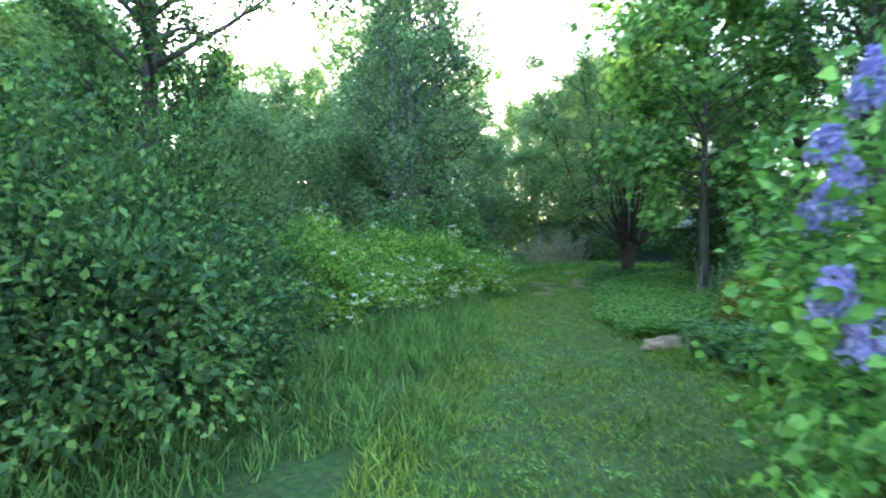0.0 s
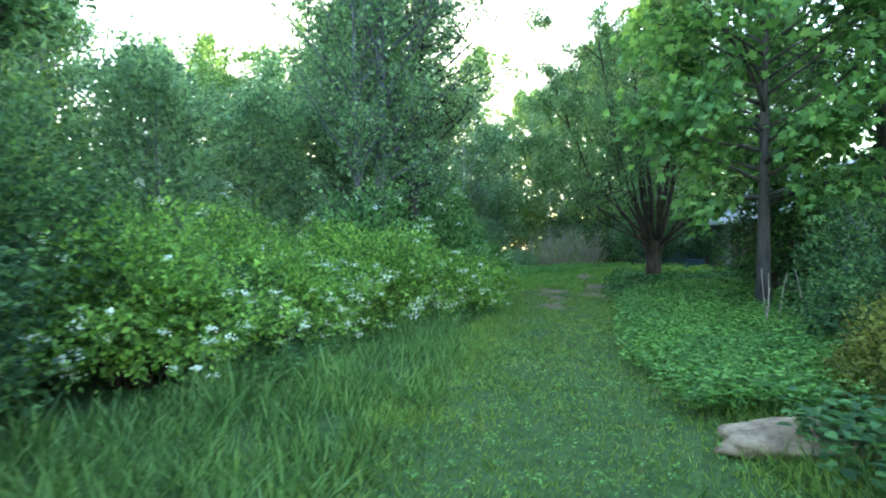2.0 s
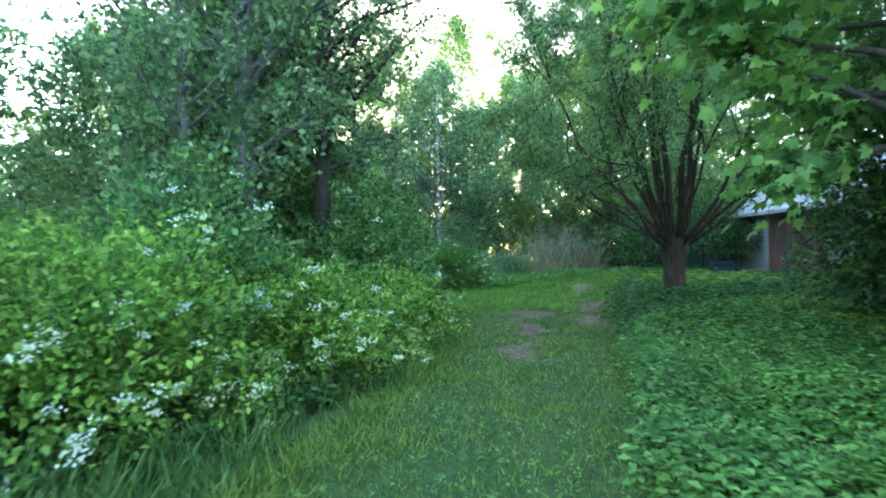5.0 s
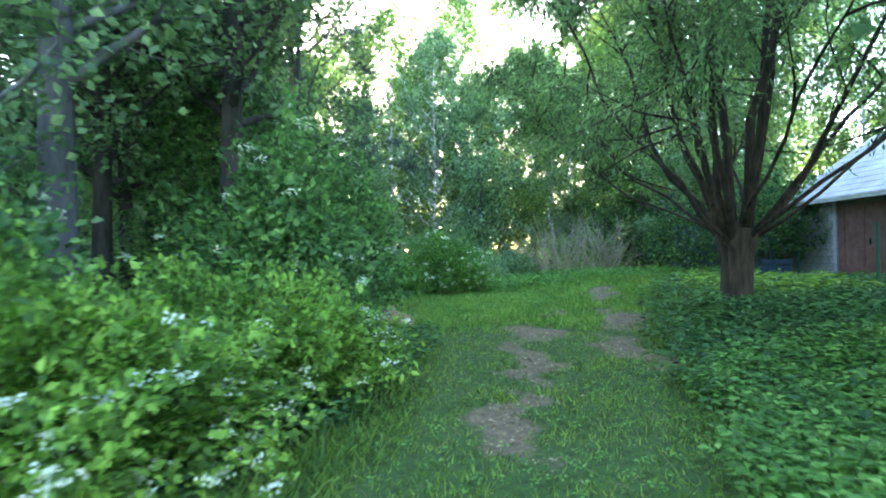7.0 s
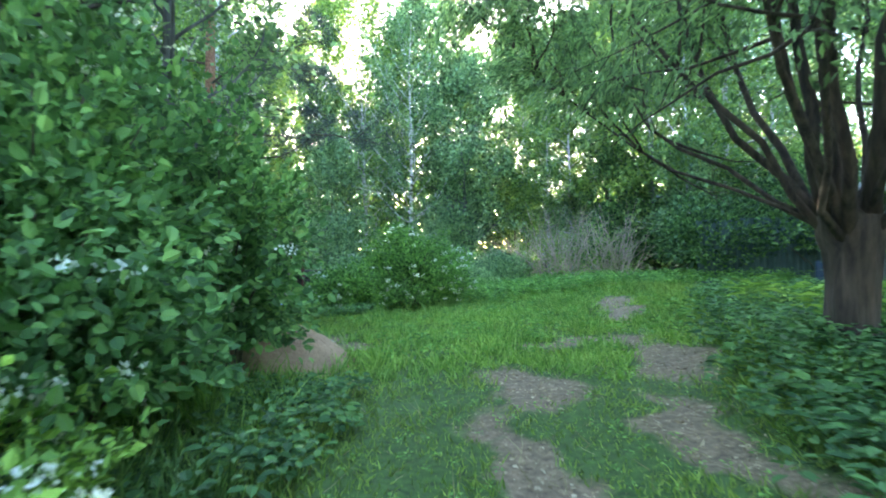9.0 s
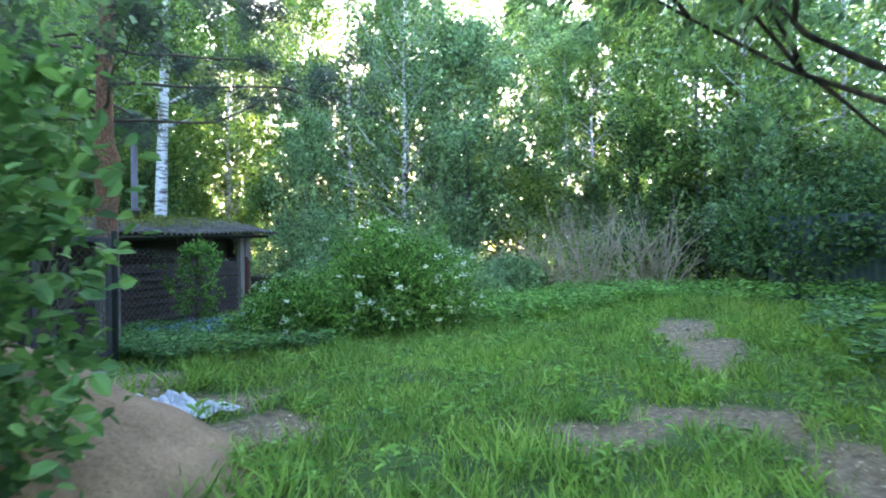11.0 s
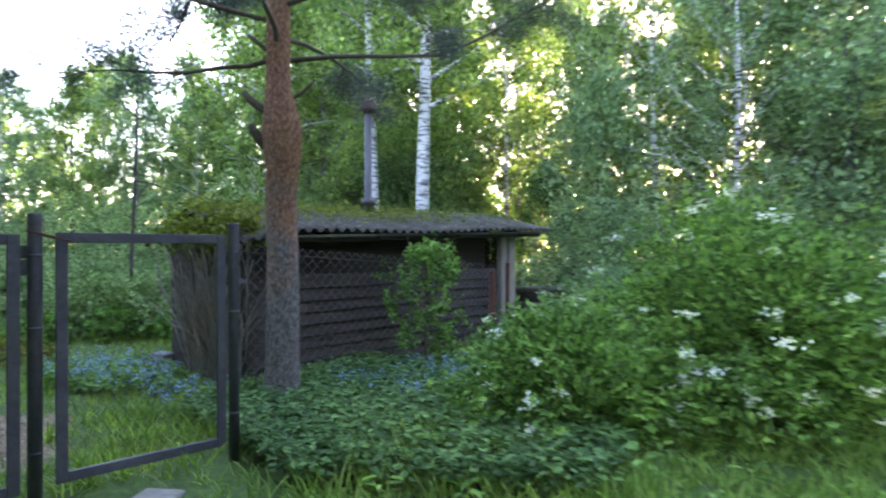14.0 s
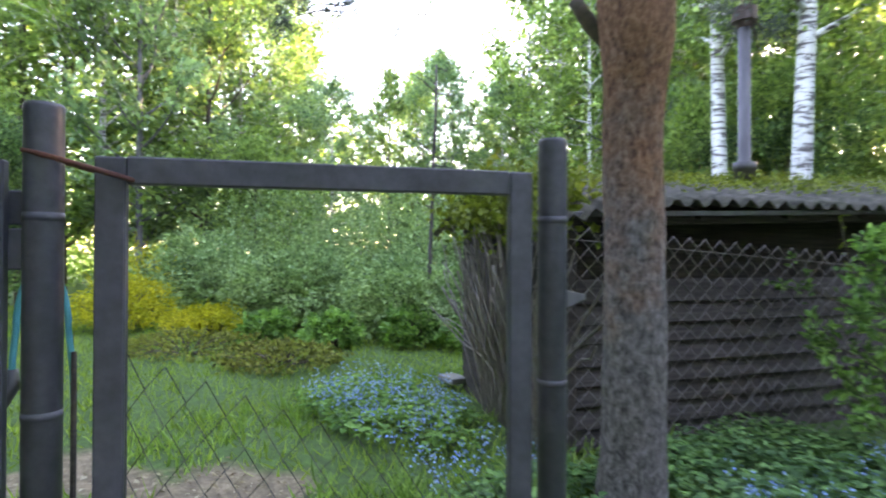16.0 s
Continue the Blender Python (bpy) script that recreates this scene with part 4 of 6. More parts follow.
# ---- trees ----
def build_trees():
    # maple beside the strip
    mp = tree_mesh(8.5, 0.15, 0.26, 3.5, 50, 12000, 0.19, 71, "oval", kind="maple", ratio=0.95, droop=0.45, clump=0.6, rise=-0.1, angle=0.3)
    place_tree("maple_tree", 6.3, 15.5, mp, "young maple with fresh light green lobed leaves", "tree", M["dark_bark"], M["maple"])
    # trunks behind the hedge
    asp = [tree_mesh(13, 0.2, 0.24, 3.5, 54, (17000, 15000, 27000)[i], 0.115, 80 + i, "oval", ratio=0.8, clump=0.5, rise=0.3) for i in range(3)]
    place_tree("aspen_tree", -1.85, 19.0, asp[0], "tall aspen with a grey trunk and grey-green leaves", "tree", M["grey_bark"], M["aspen"])
    place_tree("aspen_tree", -1.16, 21.6, asp[1], "tall aspen with a dark trunk behind the hedge", "tree", M["dark_bark"], M["aspen"])
    place_tree("aspen_tree", -6.1, 10.2, asp[2], "dark-trunked tree rising behind the shrubs", "tree", M["dark_bark"], M["shrub"])
    for x, y, k, turn in [(8.8, 12.6, 0, 1.0), (10.2, 17.4, 1, 2.0), (11.0, 9.0, 2, 0.5), (8.6, 5.0, 1, 4.0)]:
        place_tree("aspen_tree", x, y, asp[k], "dark leafy tree standing behind the maple", "tree", M["dark_bark"], M["shrub"], turn=turn, group="trees behind the maple")
    # dark bare-stemmed trees deep behind the hedge
    for x, y, k, turn, sc in [(-2.7, 21.0, 1, 0.4, 0.75), (-3.3, 22.6, 0, 2.2, 0.7), (-2.2, 23.5, 2, 3.1, 0.75), (-4.0, 24.6, 1, 5.0, 0.7)]:
        place_tree("aspen_tree", x, y, asp[k], "tall dark-stemmed tree deep behind the hedge", "tree", M["dark_bark"], M["aspen"], turn=turn, scale=sc, group="trees behind the hedge")
    low = tree_mesh(6.2, 0.06, 0.04, 2.3, 34, 8000, 0.15, 89, "oval", kind="tri", ratio=0.85, clump=0.8, rise=0.5, twigs=3)
    for x, y, sc, tn in [(-5.6, 14.6, 0.75, 0), (-7.6, 17.8, 0.95, 1), (-9.4, 21.2, 1.1, 2), (-6.4, 22.4, 1.0, 3), (-10.6, 16.2, 1.1, 4), (-4.2, 21.2, 0.9, 5), (-8.4, 12.6, 1.0, 0.5), (-3.6, 24.6, 0.7, 2.5)]:
        place_tree("young_tree", x, y, low, "bushy young tree with muted green leaves", "tree", M["grey_bark"], M["aspen"], turn=tn, scale=sc, group="young trees on the open side")
    bt = tree_mesh(10.5, 0.08, 0.1, 2.9, 46, 13000, 0.105, 84, "oval", ratio=0.8, clump=0.5, rise=0.7)
    place_tree("birch_tree", -2.23, 17.8, bt, "slender young birch with a greyish stem", "tree", M["grey_bark"], M["aspen"])
    place_tree("birch_tree", -0.9, 24.3, bt, "slender young birch over the viburnum shrubs", "tree", M["grey_bark"], M["aspen"], turn=2.0)
    place_tree("birch_tree", 0.8, 40.2, bt, "slender young birch behind the clearing", "tree", M["birch_bark"], M["aspen"], turn=4.0, scale=1.1)
    for x, y, sc, tn in [(-1.2, 42.0, 1.25, 1.0), (1.6, 44.0, 1.45, 3.0), (-3.4, 43.5, 1.2, 2.6)]:
        place_tree("birch_tree", x, y, bt, "slender birch with light leaves behind the clearing", "tree", M["birch_bark"], M["birch"], turn=tn, scale=sc, group="birches behind the clearing")
    yt = tree_mesh(8.6, 0.09, 0.05, 3.2, 50, 22000, 0.135, 85, "oval", ratio=0.85, clump=0.6, rise=0.6)
    place_tree("aspen_tree", 3.0, 40.5, yt, "young bushy aspen at the back of the clearing", "tree", M["grey_bark"], M["aspen"])
    bt2 = tree_mesh(13, 0.07, 0.12, 3.8, 44, 20000, 0.14, 86, "high", ratio=0.85, clump=0.6)
    place_tree("birch_tree", 9.8, 38.2, bt2, "slim birch with light green leaves over the clearing", "tree", M["grey_bark"], M["birch"])
    # the two birches behind the shed
    b1 = tree_mesh(16, 0.2, 0.3, 3.4, 40, 16000, 0.13, 87, "high", lean=(0.9, -0.6), ratio=0.8, clump=0.6, bend=0.012, rise=-0.3)
    place_tree("birch_tree", -5.9, 37.2, b1, "tall birch with white bark marked by black bands", "tree", M["birch_bark"], M["birch"])
    b2 = tree_mesh(16, 0.17, 0.32, 3.4, 40, 16000, 0.13, 88, "high", lean=(-0.4, 0), ratio=0.8, clump=0.6, bend=0.012, rise=-0.3)
    place_tree("birch_tree", -7.3, 37.2, b2, "tall white-barked birch behind the shed", "tree", M["birch_bark"], M["birch"])


build_trees()


def build_willow():
    """An old pollard: a short thick trunk, a heavy head, and many limbs that fan out."""
    x, y = 6.95, 23.6
    rng = np.random.default_rng(91)
    t = thing("willow_tree", (x, y, gz(x, y) - 0.08), "old pollard willow with a thick furrowed trunk and fanning limbs", "tree")
    z = np.array([0, 0.12, 0.35, 0.8, 1.1, 1.3, 1.5, 1.65])
    r = np.array([0.35, 0.295, 0.26, 0.255, 0.28, 0.34, 0.33, 0.15])
    V, F = tube(np.stack([0 * z, 0 * z, z], -1), r, 28)
    for i, v in enumerate(V):
        ang = math.atan2(v[1], v[0])
        k = 1 + 0.06 * math.sin(ang * 9 + v[2]) + 0.12 * noise.noise(Vector((v[0] * 4, v[1] * 4, v[2] * 1.5)))
        V[i, :2] *= k
    hold("trunk", mesh_from("trunk", V, F, M["willow_bark"], smooth=True), t)
    tips, outs = [], []
    n_limb = 21
    for k in range(n_limb):
        # each limb arches from the head to its own place under the dome of the crown
        a = k * 2.399 + rng.uniform(-0.5, 0.5)
        up = (k % 3 + rng.uniform(0.05, 0.95)) / 3
        el = 0.12 + 1.3 * up
        reach = np.array([math.cos(a) * math.cos(el) * 5.1, math.sin(a) * math.cos(el) * 5.1, 4.2 + 6.6 * math.sin(el) - 1.4]) * rng.uniform(0.86, 1.0)
        head = np.array([0.2 * math.cos(a), 0.2 * math.sin(a), 1.2 + 0.3 * rng.uniform(0, 1)])
        knee = head + reach * np.array([0.62, 0.62, 0.3 + 0.15 * up])
        u = np.linspace(0, 1, 11)[:, None]
        p = head * (1 - u) ** 2 + 2 * knee * u * (1 - u) + (head + reach) * u ** 2
        p[1:-1] += np.cumsum(rng.normal(0, 0.085, (9, 3)), axis=0)
        r0 = (0.042, 0.06, 0.1)[k % 3] * rng.uniform(0.7, 1.2)
        wood = [tube(p, r0 * (1 - 0.9 * u[:, 0] ** 0.8), 8)]
        ln = float(np.linalg.norm(reach))
        for _ in range(11):
            s = lerp_path(p, np.array([rng.uniform(0.3, 0.98)]))[0]
            w = unit(p[-1] - p[4]) * 0.7 + rng.normal(0, 0.55, 3)
            q, qr = limb(s, w, ln * rng.uniform(0.14, 0.3), 0.024, rng, 0.2, 6, 0.12)
            wood.append(tube(q, qr, 4))
            for _ in range(4):
                s2 = lerp_path(q, np.array([rng.uniform(0.25, 1)]))[0]
                w2 = unit(q[-1] - q[0]) + rng.normal(0, 0.6, 3)
                q2, qr2 = limb(s2, w2, rng.uniform(0.5, 1.1), 0.007, rng, -1.1, 6, 0.1)
                wood.append(tube(q2, qr2, 3))
                tips.append(q2)
                outs.append(unit(q2[-1] - q2[0]))
        wv, wf = join(wood)
        hold("limb", mesh_from("limb", wv, wf, M["willow_bark"], smooth=True), t)
    n = 115000
    T = np.array([lerp_path(p, np.linspace(0, 1, 8)) for p in tips])
    # the leaves thicken towards the outside of the dome
    mid = T.mean(1)
    shell = np.hypot(np.hypot(mid[:, 0], mid[:, 1]) / 5.4, np.clip(mid[:, 2] - 3.6, 0, None) / 6.6)
    weight = 0.22 + sstep(0.55, 0.95, shell)
    which = rng.choice(len(tips), n, p=weight / weight.sum())
    pts = T[which, rng.integers(0, 8, n)] + rng.normal(0, 0.14, (n, 3))
    keep = pts[:, 2] > 2.2 + rng.uniform(0, 1.3, n)
    pts, ov = pts[keep], np.array(outs)[which][keep]
    V, F = leaf_cloud(pts, ov, 0.135, "small", rng, 0.32, 0.6)
    hold("crown", mesh_from("crown", V, F, M["willow"]), t)


build_willow()


def build_pine():
    x, y = -2.64, 29.42
    rng = np.random.default_rng(95)
    t = thing("pine_tree", (x, y, gz(x, y) - 0.05), "pine with grey plated bark turning orange above and dead snags", "tree")
    z = np.linspace(0, 11, 56)
    px_ = 0.015 * np.sin(z * 1.4) + 0.012 * z + 0.05 * np.exp(-((z - 2.7) / 0.35) ** 2)
    py_ = 0.03 * np.sin(z * 0.9 + 1)
    r = 0.17 - 0.009 * z + 0.035 * np.exp(-z * 6) + 0.05 * np.exp(-((z - 2.75) / 0.28) ** 2) - 0.02 * sstep(2.9, 3.3, z)
    V, F = tube(np.stack([px_, py_, z], -1), r, 20)
    for i, v in enumerate(V):
        k = 1 + 0.09 * noise.noise(Vector((v[0] * 9, v[1] * 9, v[2] * 3)))
        c = np.array([np.interp(v[2], z, px_), np.interp(v[2], z, py_)])
        V[i, :2] = c + (v[:2] - c) * k
    hold("trunk", mesh_from("trunk", V, F, M["pine_bark"], smooth=True), t)
    # broken snags facing the strip
    for h, a, ln, r0 in [(2.6, 4.0, 0.34, 0.055), (2.98, 4.1, 0.36, 0.05), (3.1, 0.7, 0.4, 0.02), (3.6, 3.9, 0.3, 0.03), (2.1, 0.7, 0.1, 0.03), (3.75, 2.2, 0.5, 0.02)]:
        p, rr = limb((px_[0] + 0.05 * math.cos(a), 0.05 * math.sin(a), h), (math.cos(a), math.sin(a), 0.2), ln, r0, rng, 0.9, 5, 0.12, 0.7)
        v, f = tube(p, rr, 7)
        hold("snag", mesh_from("snag", v, f, M["twig"], smooth=True), t)
    wood, tips = [], []
    for k in range(28):
        h = 3.5 + 7.3 * (k / 28) ** 1.5
        a = k * 2.399 + 0.6
        ln = (3.7 - 0.2 * (h - 3.6)) * rng.uniform(0.7, 1.15)
        p, rr = limb((0, 0, h), (math.cos(a), math.sin(a), 0.12), ln, 0.03, rng, -0.25, 8, 0.14)
        wood.append(tube(p, rr, 5))
        for _ in range(9):
            s = lerp_path(p, np.array([rng.uniform(0.35, 1)]))[0]
            q, qr = limb(s, unit(p[-1] - p[0]) + rng.normal(0, 0.6, 3) * np.array([1, 1, 0.4]), rng.uniform(0.4, 1.0), 0.009, rng, 0.2, 5)
            wood.append(tube(q, qr, 3))
            tips.append(q[2:])
    wv, wf = join(wood)
    tagged(hold("branchwork", mesh_from("branchwork", wv, wf, M["twig"], smooth=True), t), kind="stuff")
    n = 75000
    T = np.array([lerp_path(p, np.linspace(0, 1, 6)) for p in tips])
    which = rng.integers(0, len(tips), n)
    pts = T[which, rng.integers(0, 6, n)] + rng.normal(0, 0.09, (n, 3))
    V, F = leaves(pts, rng.normal(0, 1, (n, 3)) + np.array([0, 0, 0.4]), rng.normal(0, 1, (n, 3)), 0.085, 0.007, "small")
    hold("needles", mesh_from("needles", V, F, M["needle"]), t)


build_pine()


def build_sapling():
    m = tree_mesh(1.6, 0.018, 0.1, 0.75, 34, 2700, 0.062, 96, "oval", ratio=0.6, clump=0.07, droop=0.15, kind="oval", angle=0.4)
    place_tree("maple_sapling", -2.2, 31.5, m, "small bright green sapling in front of the shed", "sapling", M["twig"], M["elder"])


build_sapling()


def build_dead_bush():
    """Dry bare stems among green at the edge of the clearing."""
    rng = np.random.default_rng(97)
    for x, y, w, h, n in [(6.2, 36.6, 1.2, 2.9, 70), (7.7, 36.2, 1.2, 2.7, 70), (4.9, 37.2, 0.7, 2.0, 50)]:
        t = thing("dead_bush", (x, y, gz(x, y) - 0.03), "dry bare pale brown stems of a dead bush", "bush", "dead bushes")
        wood = []
        for k in range(n):
            a = rng.uniform(0, 6.28)
            s = rng.uniform(0, w * 0.7)
            p, r = limb((s * math.cos(a), s * math.sin(a), 0), (rng.normal(0, 0.3), rng.normal(0, 0.3), 1), h * rng.uniform(0.5, 1.1), 0.022, rng, -0.5, 7, 0.12)
            wood.append(tube(p, r, 4))
            for _ in range(3):
                q, qr = limb(lerp_path(p, np.array([rng.uniform(0.4, 0.95)]))[0], rng.normal(0, 1, 3) + np.array([0, 0, 0.6]), rng.uniform(0.2, 0.7), 0.005, rng, -0.4, 4)
                wood.append(tube(q, qr, 3))
        V, F = join(wood)
        tagged(hold("brushwood", mesh_from("brushwood", V, F, M["dead_twig"], smooth=True), t), kind="stuff")
        pts = np.stack([rng.normal(0, w * 0.55, 1900), rng.normal(0, w * 0.4, 1900), rng.uniform(0, h * 0.8, 1900) * rng.uniform(0.3, 1, 1900)], -1)
        V, F = leaf_cloud(pts, unit(pts + 1e-6), 0.08, "small", rng)
        hold("foliage", mesh_from("foliage", V, F, M["birch"]), t, "thin young leaves between the dry stems")


build_dead_bush()


def build_stalks():
    rng = np.random.default_rng(98)
    for k in range(7):
        x, y = 4.9 + 0.17 * k + rng.normal(0, 0.06), 13.1 + rng.normal(0, 0.25)
        p, r = limb((0, 0, 0), (rng.normal(0, 0.18), rng.normal(0, 0.1), 1), rng.uniform(0.8, 1.15), 0.011, rng, 0, 6, 0.05, 0.5)
        V, F = tube(p, r, 5)
        t = thing("dry_stalk", (x, y, gz(x, y)), "dry pale hollow plant stalk standing among the weeds", "plant stalk", "dry stalks")
        hold("stalk", mesh_from("stalk", V, F, M["dead_twig"], smooth=True), t)


build_stalks()


# ---- wood all round, its unseen rear added to block skylight ----
def build_wood():
    kinds = [tree_mesh(13.5, 0.12, 0.12, 3.3, 36, 9000, 0.185, 200 + i, ("oval", "high", "oval", "high", "oval")[i], ratio=0.85, kind="tri", clump=0.75, rise=(0.5, -0.2, 0.4, -0.4, 0.6)[i], bend=0.02, twigs=2, sides=6) for i in range(5)]
    low = [tree_mesh(5.5, 0.05, 0.03, 2.4, 26, 7000, 0.14, 210 + i, "oval", kind="tri", ratio=0.8, clump=0.65, rise=0.6, twigs=2, sides=5) for i in range(3)]
    data = []
    for (w, l), bark, leaf in zip(kinds, ("birch_bark", "birch_bark", "grey_bark", "birch_bark", "dark_bark"), ("birch", "birch", "aspen", "aspen", "birch")):
        data.append((mesh_from("trunk", *w, M[bark], smooth=True), mesh_from("crown", *l, M[leaf])))
    small = [(mesh_from("trunk", *w, M["twig"], smooth=True), mesh_from("crown", *l, M[f])) for (w, l), f in zip(low, ("aspen", "birch", "shrub"))]
    rng = np.random.default_rng(12)

    def put(x, y, d, s, label, group, name):
        t = thing(name, (x, y, float(gz(x, y)) * 0.5 - 0.1), label, "tree", group)
        t.rotation_euler[2] = rng.uniform(0, 6.28)
        t.scale = (s * rng.uniform(0.9, 1.15), s * rng.uniform(0.9, 1.15), s)
        hold("trunk", d[0], t)
        hold("crown", d[1], t)

    # ring trees behind the start stay out of view; they cut skylight from the rear
    spots = []
    for ring, step, size in [(15.5, 3.3, 0.72), (20, 3.6, 0.9), (27, 4.4, 1.05), (34, 4.2, 1.15)]:
        n = int(2 * math.pi * ring / step)
        for k in range(n):
            a = 2 * math.pi * k / n + rng.normal(0, 0.4 / n * 6)
            r = ring * (1 + rng.normal(0, 0.05))
            # an oval round the strip and the clearing
            x, y = 0.5 + r * math.cos(a) * 0.92, 24 + r * math.sin(a) * (1.0 if math.sin(a) > 0 else 1.6)
            if math.sin(a) > 0.3 and r < 19 and -4 < x < 9:
                y += 3
            if -20 < x < -2.5 and 20 < y < 39.5:      # garden and shed stay open
                continue
            if 9 < x < 20 and 23 < y < 34:            # the house
                continue
            if (r > 24 and math.sin(a) < -0.5) or np.min(np.hypot(x - np.interp(np.arange(-6, 34), PATH_Y, PATH_X), y - np.arange(-6, 34))) < 6.5:
                continue
            # the gaps of sky
            lower = 1.0
            ang = math.degrees(math.atan2(-(x + 0.5), y - 27))
            if 50 < ang < 78:
                lower = min(1.0, (math.hypot(x + 0.5, y - 27) * 0.34 + 1.2) / 13.5 / size)
            b0 = math.degrees(math.atan2(x - 2.7, y - 22))
            if -17 < b0 < -7:
                lower = min(1.0, (math.hypot(x - 2.7, y - 22) * 0.34 + 1.2) / 13.5 / size)
            b1 = math.degrees(math.atan2(x + 1.0, y))
            if y < 45 and -9 < b1 < 12 and y > 20:
                lower = min(lower, 0.92)
            spots.append((x, y, size * lower))
    for k in range(24):      # behind the garden
        b = radians(34 + 2.8 * k)
        d = 17.5 + rng.uniform(-1.5, 3.5)
        lower = 0.48 if 52 < 34 + 2.8 * k < 76 else 0.85
        spots.append((-0.5 - d * math.sin(b), 27 + d * math.cos(b), lower))
    spots += [(-6.4, 43.5, 0.8), (-8.4, 42.2, 0.8), (-7.2, 46.5, 0.85)]   # behind the shed
    # tall thin-topped birches that rise over the wood behind the clearing
    tall = tree_mesh(19, 0.15, 0.35, 3.4, 46, 9500, 0.18, 220, "high", ratio=0.75, kind="tri", clump=0.7, rise=-0.2, bend=0.012, twigs=3, sides=6)
    tall = mesh_from("trunk", *tall[0], M["birch_bark"], smooth=True), mesh_from("crown", *tall[1], M["birch"])
    for k in range(13):
        b = radians(-40 + 78 * (k + rng.uniform(0.2, 0.8)) / 13)
        d = 24 + 9 * ((k * 0.618) % 1)
        x, y = 2.5 + d * math.sin(b), 22 + d * math.cos(b)
        if x < -6 and y < 40:
            continue
        put(x, y, tall, rng.uniform(0.62, 0.9), "tall slender birch rising over the wood", "tall birches of the wood", "birch_tree")
    for x, y, s in spots:
        put(x, y, data[int(rng.integers(0, len(data)))], s * rng.uniform(0.85, 1.15), "slender light green tree of the surrounding wood", "trees of the wood", "woodland_tree")
    for k in range(70):
        a = rng.uniform(0, 6.28)
        r = rng.uniform(14, 19)
        x, y = 0.5 + r * math.cos(a), 25 + r * math.sin(a) * (1.0 if math.sin(a) > 0 else 1.5)
        if (-15 < x < -2.5 and 21 < y < 38.5) or (8.5 < x < 20 and 23 < y < 34) or y < -12 or np.min(np.hypot(x - np.interp(np.arange(-6, 34), PATH_Y, PATH_X), y - np.arange(-6, 34))) < 6.5:
            continue
        put(x, y, small[int(rng.integers(0, 3))], rng.uniform(0.6, 1.0), "bushy young tree in the wood's undergrowth", "undergrowth of the wood", "young_tree")
    # the closed edge of the wood farther off, too many stems to count
    rng2 = np.random.default_rng(14)
    n = 270000
    a = rng2.uniform(-0.35, np.pi + 0.7, n)
    r = rng2.uniform(27, 50, n)
    top = 8.2 + 1.6 * np.sin(a * 9) + 1.4 * np.sin(a * 23 + 1) + 1.0 * np.sin(a * 57 + r)
    z = rng2.uniform(0, 1, n) ** 1.1 * top * (0.75 + 0.25 * r / 40)
    pts = np.stack([r * np.cos(a), 24 + r * np.sin(a) * 1.15, z], -1)
    V, F = leaf_cloud(pts, unit(rng2.normal(0, 1, (n, 3))), 0.29, "tri", rng2, 0.85)
    tagged(hold("far_wood", mesh_from("far_wood", V, F, M["birch"])), "leafy edge of the wood in the distance", "woods", kind="stuff")


build_wood()


# ---- shed ----
SHED_AT, SHED_U, SHED_W = np.array([-3.73, 29.92]), np.array([0.217, 0.976]), np.array([-0.976, 0.217])
SHED_LONG, SHED_DEEP = 5.3, 2.0


def shed_world():
    z = float(gz(*SHED_AT)) - 0.05
    return Matrix(((SHED_U[0], SHED_W[0], 0, SHED_AT[0]), (SHED_U[1], SHED_W[1], 0, SHED_AT[1]), (0, 0, 1, z), (0, 0, 0, 1)))


def eave(u):
    return 1.86 + 0.03 * u


